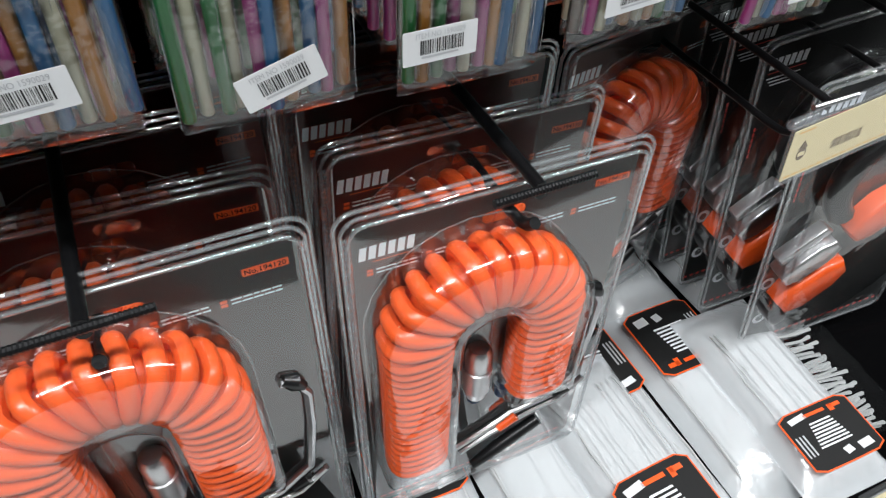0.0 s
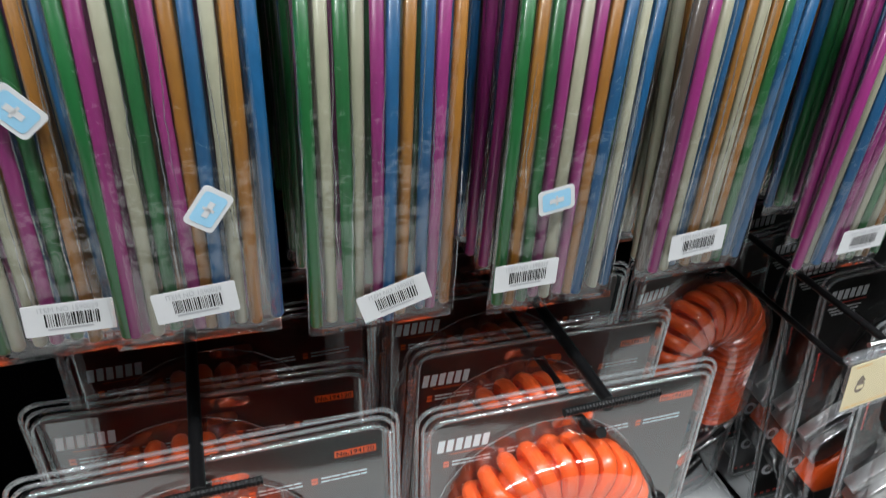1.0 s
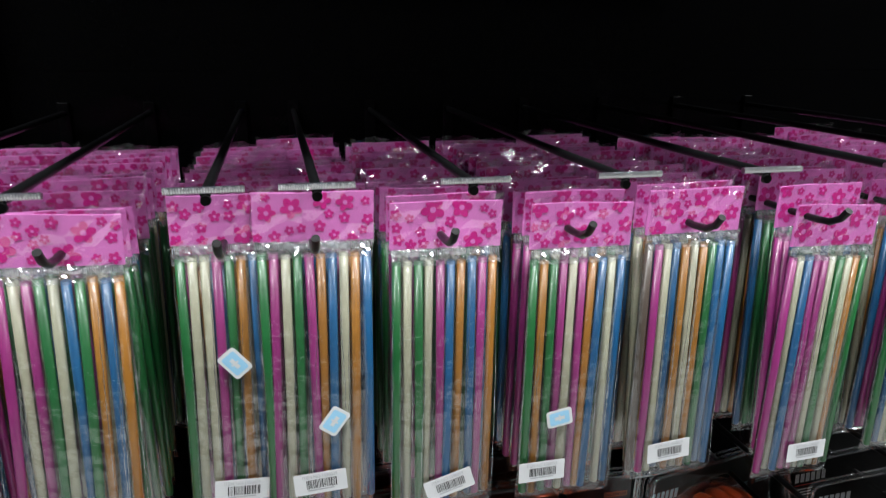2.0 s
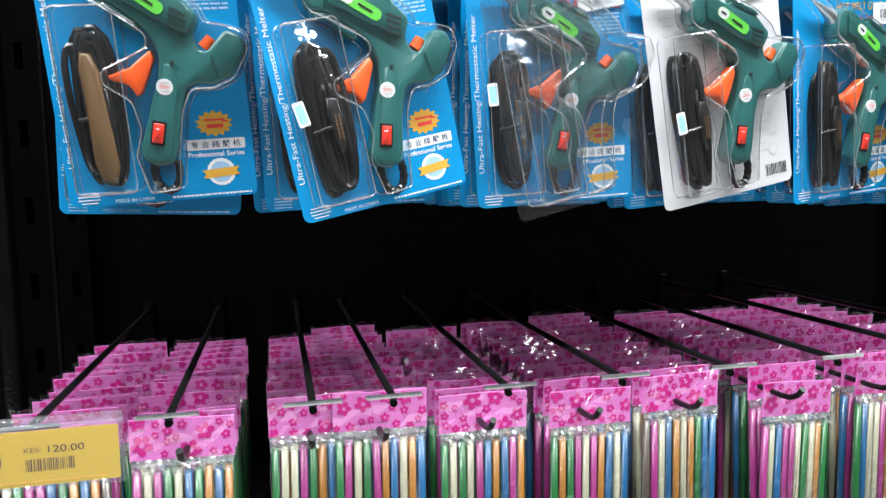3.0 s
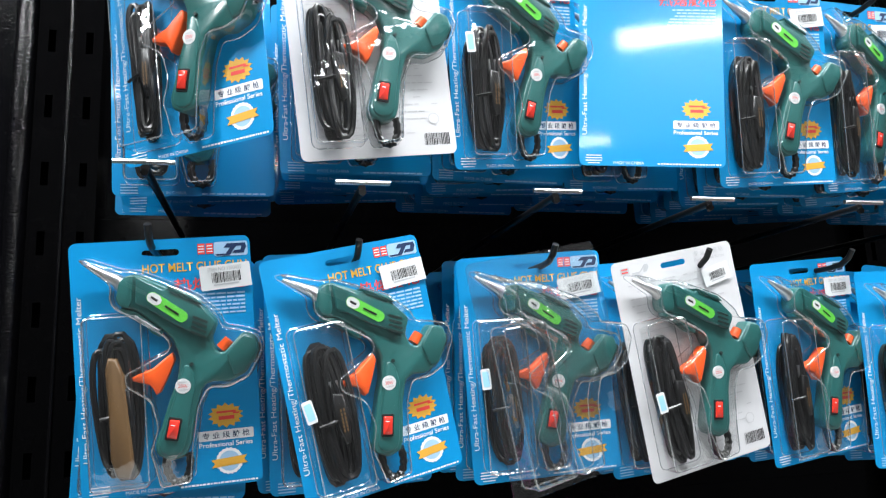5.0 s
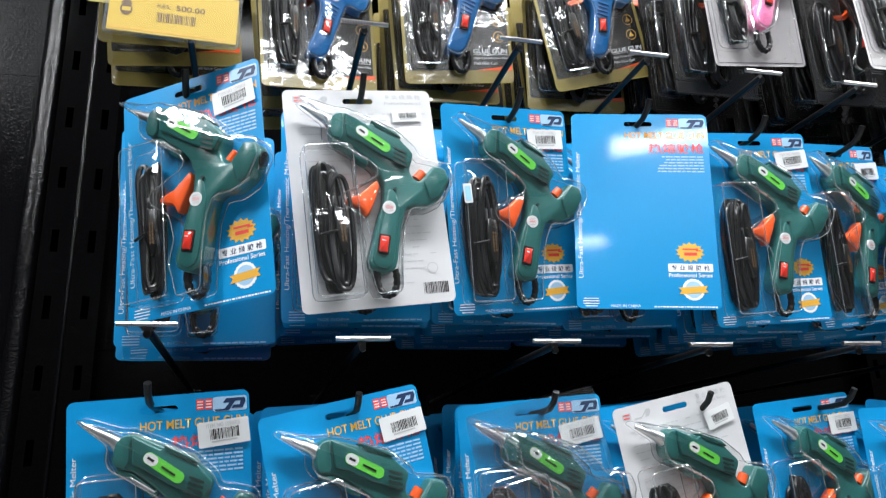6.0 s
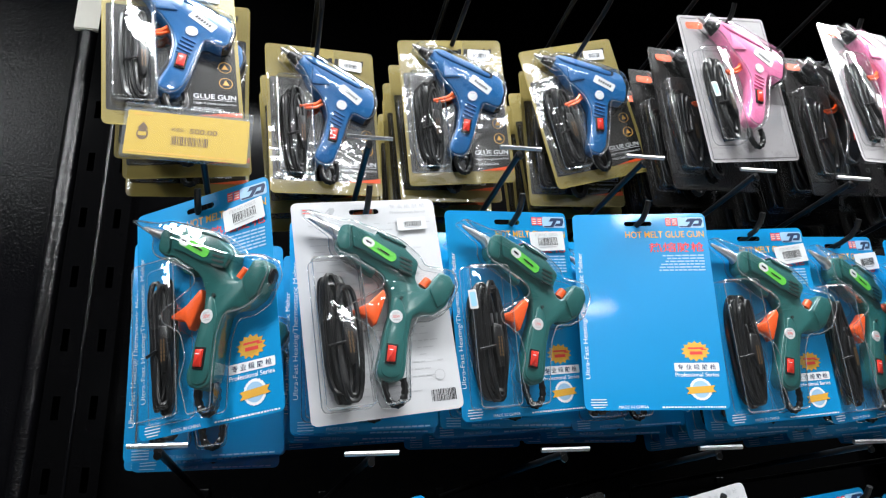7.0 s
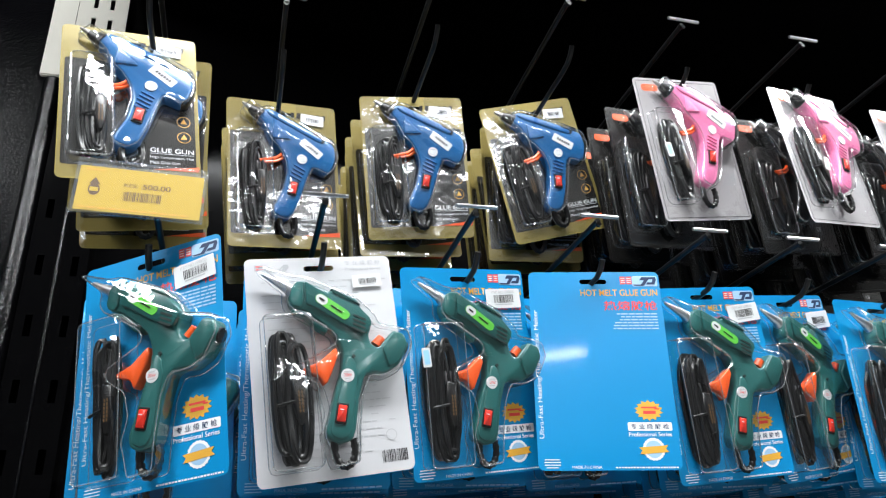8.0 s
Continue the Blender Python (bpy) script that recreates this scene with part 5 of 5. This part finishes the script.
def plier_pack(label):
    p = thing("hand_tool_pack", label, "hand tool", "packed hand tools on a hook")
    w, h = 200, 400
    bm = bmesh.new()
    plate(bm, rounded(w - 8, h - 8, 8), [rounded(30, 10, 4.8, 0, 178, 3)], 0, -0.6)
    card = part("card", bm, TOOL_CARD, p, "grey printed card")
    patches("dark_print", [[(-95, 193), (95, 193), (95, -10), (40, 60), (-95, 30)]], -0.75, BLACK_INK, card)
    patches("maker_mark", [quad(((0, 0), (5, 0), (6.4, 12), (1.4, 12)), 0, -88 + 6.8 * k, 166) for k in range(6)], -0.95, WHITE_INK, card)
    patches("mark_rule", [bar(40, 1.0, -68, 162)], -0.95, RED_INK, card)
    patches("small_print", [bar(36 - 5 * k, 1.5, -70, 156 - 4 * k) for k in range(3)], -0.95, WHITE_INK, card)
    patches("side_line", [bar(2.2, 5, -86, 96 - 7 * k) for k in range(6)], -0.95, RED_INK, card)
    for cx, cz in ((-84, -72), (-80, -106), (-79, -140)):
        patches("round_mark", [disc(9, cx, cz, 18, 10)], -0.85, WHITE_INK, card)
        patches("round_mark_inner", [disc(4.6, cx, cz, 14, 5.6)], -0.95, TOOL_CARD, card)
    patches("foot_print", [bar(5, 4, -90 + 9 * k, -186) for k in range(21)], -0.85, RED_INK, card)
    bm = bmesh.new()
    prism(bm, smooth_line([(-92, -70), (-70, -108), (-6, -62), (-22, -26)], 1), -5, -30, 6)
    part("grip", bm, ORANGE, p, "orange plastic grip", True)
    bm = bmesh.new()
    prism(bm, smooth_line([(-98, -92), (-84, -124), (-64, -112), (-88, -76)], 1), -6, -28, 4)
    part("grip_end", bm, RUBBER, p, "black end of the grip", True)
    bm = bmesh.new()
    prism(bm, smooth_line([(-98, -22), (-84, -48), (-28, -12), (-46, 14)], 1), -5, -30, 3)
    part("jaw", bm, CHROME, p, "chromed steel jaw", True)
    bm = bmesh.new()
    prism(bm, [(-94, -14), (-60, 6), (-44, 18), (-52, 25), (-98, -5)], -7, -22, 2)
    part("jaw_plate", bm, NOZZLE, p, "thin steel jaw plate", True)
    bm = bmesh.new()
    path = [(12 + 66 * math.cos(q), -18, 78 + 66 * math.sin(q)) for q in [radians(215 - 12 * k) for k in range(24)]]
    tube(bm, path, [13.0 - 0.15 * k for k in range(24)], 10)
    part("curved_arm", bm, RUBBER, p, "curved black arm", True)
    bm = bmesh.new()
    prism(bm, smooth_line([(-26, 12), (-8, -18), (46, 16), (52, 40), (10, 48)], 1), -6, -26, 4)
    part("housing", bm, ORANGE, p, "orange tool housing", True)
    bm = bmesh.new()
    prism(bm, smooth_line([(-106 + 9, 50), (-97, -130), (-50, -150), (80, -60), (86, 150), (-20, 160), (-84, 110)], 2), -1, -36, 9, back=False)
    part("shell", bm, CLEAR, p, "clear moulded shell", True)
    bm = bmesh.new()
    prism(bm, rounded(w - 4, h - 4, 9), -0.9, -4, 1.8, back=False)
    part("front_sheet", bm, CLEAR, p, "clear front sheet", True)
    bm = bmesh.new()
    for ww, hh, y in ((w, h, -1), (w - 8, h - 8, -4)):
        tube(bm, [(x, y, z) for x, z in rounded(ww, hh, 12, 0, 0, 5)], 1.5, 6, True)
    part("rim", bm, RIM, p, "clear ribbed rim", True)
    return p


tool = plier_pack("orange handled hand tool in a clear shell on grey card")
place(tool, 0.640, 0.302, 0.550, -8, 0, -10)
for x, y, z, rz in ((0.640, 0.372, 0.552, -7), (0.644, 0.418, 0.552, -6), (0.648, 0.464, 0.55, -5), (0.65, 0.52, 0.55, -4), (0.86, 0.31, 0.55, -6)):
    ob = copy_thing(tool, tool.matrix_basis)
    place(ob, x, y, z, rz, 0, -9)
    ob["label"] = "orange handled hand tool in a clear shell, stock behind"
hook(0.608, 0.715, 0.262, 0.275, 46.0)

# ---- bags of cable ties on the base shelf ----


def tie_bag(label, seed, w=118.0, length=300.0, spilt=False, deep=1.0):
    r = random.Random(seed)
    p = thing("cable_tie_bag", label, "cable ties", "bags of cable ties on the shelf")
    bm = bmesh.new()
    nx, ny = 14, 18
    top = []
    for j in range(ny + 1):
        row = []
        for k in range(nx + 1):
            u, v = k / nx, j / ny
            hgt = 30 * (1 - abs(2 * u - 1) ** 4) * (1 - abs(2 * v - 1) ** 5) + r.uniform(-1.2, 1.2) + 2
            row.append(bm.verts.new(((u - 0.5) * w * S, (v - 0.5) * length * S, hgt * S)))
        top.append(row)
    for a, b in zip(top, top[1:]):
        for k in range(nx):
            bm.faces.new((a[k], a[k + 1], b[k + 1], b[k]))
    base = [[bm.verts.new(((u - 0.5) * w * S, (v - 0.5) * length * S, 0)) for u, v in ((0, 0), (1, 0), (1, 1), (0, 1))]]
    bm.faces.new(base[0][::-1])
    part("bag", bm, TIE_FILM, p, "crinkled milky clear bag", True)
    bm = bmesh.new()
    grid = []
    for j in range(25):
        row = []
        for k in range(45):
            u, v = k / 44, j / 24
            hgt = 26 * (1 - abs(2 * u - 1) ** 4) * (1 - abs(2 * v - 1) ** 8) + 0.7 * (k % 2) * r.uniform(0.2, 1.5) + r.uniform(-0.8, 0.8) + 1
            row.append(bm.verts.new(((u - 0.5) * (w - 10) * S, (v - 0.5) * (length - 22 + 6 * math.sin(k * 2.3)) * S, hgt * S)))
        grid.append(row)
    for a, b in zip(grid, grid[1:]):
        for k in range(44):
            bm.faces.new((a[k], a[k + 1], b[k + 1], b[k]))
    part("tie_bundle", bm, TIE_WHITE, p, "dense bundle of white nylon ties")["kind"] = "stuff"
    for j in range(12):
        tb = bmesh.new()
        x = r.uniform(-w / 2 + 12, w / 2 - 12)
        zc = 26 * (1 - abs(2 * x / w) ** 4)
        path = [(x + r.uniform(-2, 2) + 3 * math.sin(3 * q + j), -length / 2 + 14 + (length - 30) * q, zc * (1 - abs(2 * q - 1) ** 8) + 3) for q in [i / 7 for i in range(8)]]
        tube(tb, path, 1.7, 5)
        part("cable_tie", tb, TIE_WHITE, p, "", True)
    if spilt:
        # tie ends poking out sideways under a loose flap of film
        bm = bmesh.new()
        for j in range(44):
            y0, z0 = -70 + 150 * j / 43 + r.uniform(-2, 2), r.uniform(4, 20)
            tip = -w / 2 - r.uniform(14, 34)
            tube(bm, [(-w / 2 + 22, y0 + r.uniform(-6, 6), z0 + 4), (-w / 2 - 8, y0, z0), (tip, y0 + r.uniform(-4, 4), z0 - 2)], [1.9, 1.9, 2.6], 5)
        part("tie_ends", bm, TIE_WHITE, p, "ragged ends of white ties", True)["kind"] = "stuff"
        bm = bmesh.new()
        grid = [[bm.verts.new(((-w / 2 + 26 - 15 * k) * S, (-80 + 17 * j) * S, (26 - 3.2 * k + r.uniform(-2, 2)) * S)) for k in range(7)] for j in range(11)]
        for a, b in zip(grid, grid[1:]):
            for k in range(6):
                bm.faces.new((a[k], a[k + 1], b[k + 1], b[k]))
        part("film_flap", bm, BAG, p, "loose crinkled film", True)
    bm = bmesh.new()
    zt = 33.5
    pts = smooth_line([(-49, -20), (-49, -49), (0, -50), (49, -49), (49, -20), (49, 20), (49, 49), (0, 50), (-49, 49), (-49, 20)], 1)
    pts = [(x, y * deep) for x, y in pts]
    vs = [bm.verts.new((x * S, (y + 72) * S, zt * S)) for x, y in pts]
    f = bm.faces.new(vs)
    ext = bmesh.ops.extrude_face_region(bm, geom=[f])
    bmesh.ops.translate(bm, verts=[v for v in ext["geom"] if isinstance(v, bmesh.types.BMVert)], vec=(0, 0, -0.0008))
    lab = part("label_card", bm, ORANGE, p, "black label card with an orange edge")

    def print_on(name, shapes, z, mat):
        b2 = bmesh.new()
        for pts2 in [[(x, y * deep) for x, y in q] for q in shapes]:
            b2.faces.new([b2.verts.new((x * S, (y + 72) * S, z * S)) for x, y in pts2])
        printed = part(name, b2, mat, lab)
        if len(shapes) > 1:
            printed["kind"] = "stuff"

    print_on("black_field", [[(x, y / deep) for x, y in grow(pts, -1.7)]], zt + 0.3, BLACK_INK)
    print_on("white_lines", [bar(44 - 2 * k, 2.6, 2, 16 - 5.4 * k) for k in range(8)], zt + 0.6, WHITE_INK)
    print_on("white_patch", [bar(18, 12, -28, 33, 6), bar(11, 11, -4, 32, 12), bar(24, 9, 26, -36, 8)], zt + 0.6, PAPER)
    print_on("fine_lines", [bar(2.2, 34, 33 + 5 * k, 6) for k in range(3)], zt + 0.6, GREY_INK)
    print_on("orange_bar", [bar(30, 5, 2, -36)], zt + 0.6, ORANGE)
    print_on("orange_mark", [bar(16, 6, -28, -36), bar(7, 11, -22, -34)], zt + 0.6, ORANGE)
    return p


t_label = "clear bag of white cable ties with black label"
bag_a = tie_bag(t_label, 1)
bag_a.matrix_basis = pose(0.524, 0.289, 0.301, 0, 0, 0)
bag_b = tie_bag(t_label, 2)
bag_b.matrix_basis = pose(0.401, 0.291, 0.301, 0, 0, 1)
bag_c = tie_bag(t_label + ", ends poking out", 3, length=262.0, spilt=True, deep=0.72)
bag_c.matrix_basis = pose(0.582, 0.243, 0.331, -2, 0, 178)
bag_d = tie_bag(t_label + ", lying on top", 4, length=262.0)
bag_d.matrix_basis = pose(0.365, 0.243, 0.331, -2, 0, 182)
for src, x, y, z, rz in ((bag_a, 0.275, 0.28, 0.301, 2), (bag_b, 0.15, 0.27, 0.301, -3), (bag_a, 0.66, 0.54, 0.301, 2), (bag_b, 0.53, 0.56, 0.301, 2), (bag_b, 0.40, 0.56, 0.301, -1)):
    copy_thing(src, pose(x, y, z, 0, 0, rz))

# ---- price tags in clear sleeves ----


def price_tag(words, x, y, z, w, h, mat, rz=0.0, rx=0.0, ry=0.0, label="yellow price tag in a clear plastic sleeve"):
    p = thing("price_tag", label, "price tag")
    bm = bmesh.new()
    prism(bm, rounded(w - 6, h - 6, 1), 0, -0.5)
    card = part("tag_card", bm, mat, p)
    patches("logo", [disc(5, -w / 2 + 17, -1, 12, 6), ((-w / 2 + 12, 4), (-w / 2 + 22, 4), (-w / 2 + 17, 11))], -0.7, TAN, card)
    patches("logo_mark", [bar(7, 4, -w / 2 + 17, -1)], -0.9, mat, card)
    if words:
        writing("KES:", 11, 3.6, -9, 6, -0.7, TAN, card, 0, "currency")
        writing(words, 24, 5.2, 13, 6, -0.7, TAN, card, 0, "amount", 0.01)
    patches("barcode", barcode(2, -5, 32, 9, 0, 6), -0.7, TAN, card)
    patches("small_print", [bar(7, 1.4, -w / 2 + 9 + 8.6 * k, -h / 2 + 6) for k in range(int((w - 16) / 8.6))] + [bar(16, 1.3, -w / 2 + 16, h / 2 - 6)], -0.7, GOLD_INK, card)
    bm = bmesh.new()
    prism(bm, rounded(w, h, 1.5), 1, -2, 0.8)
    part("sleeve", bm, SLEEVE, p, "clear plastic sleeve")
    bm = bmesh.new()
    tube(bm, [(-w / 2, 3, h / 2 + 2), (w / 2, 3, h / 2 + 2)], 4.2, 10)
    part("clip", bm, SLEEVE, p, "clear rolled clip on the bar", True)
    place(p, x, y, z, rz, rx, ry)
    return p


price_tag("500.00", -0.228, 0.163, 1.826, 112, 50, YELLOW_TAG, 0, 3, 2)
price_tag("120.00", -0.293, 0.198, 1.117, 102, 46, YELLOW_TAG, 0, 0, 0)
price_tag("", 0.482, 0.266, 0.728, 128, 52, CREAM_TAG, 2, -4, -4, "pale price tag in a clear plastic sleeve")
price_tag("", 0.645, 0.094, 0.286, 110, 44, CREAM_TAG, 0, -30, 0, "pale price tag in a clear sleeve on the shelf lip")
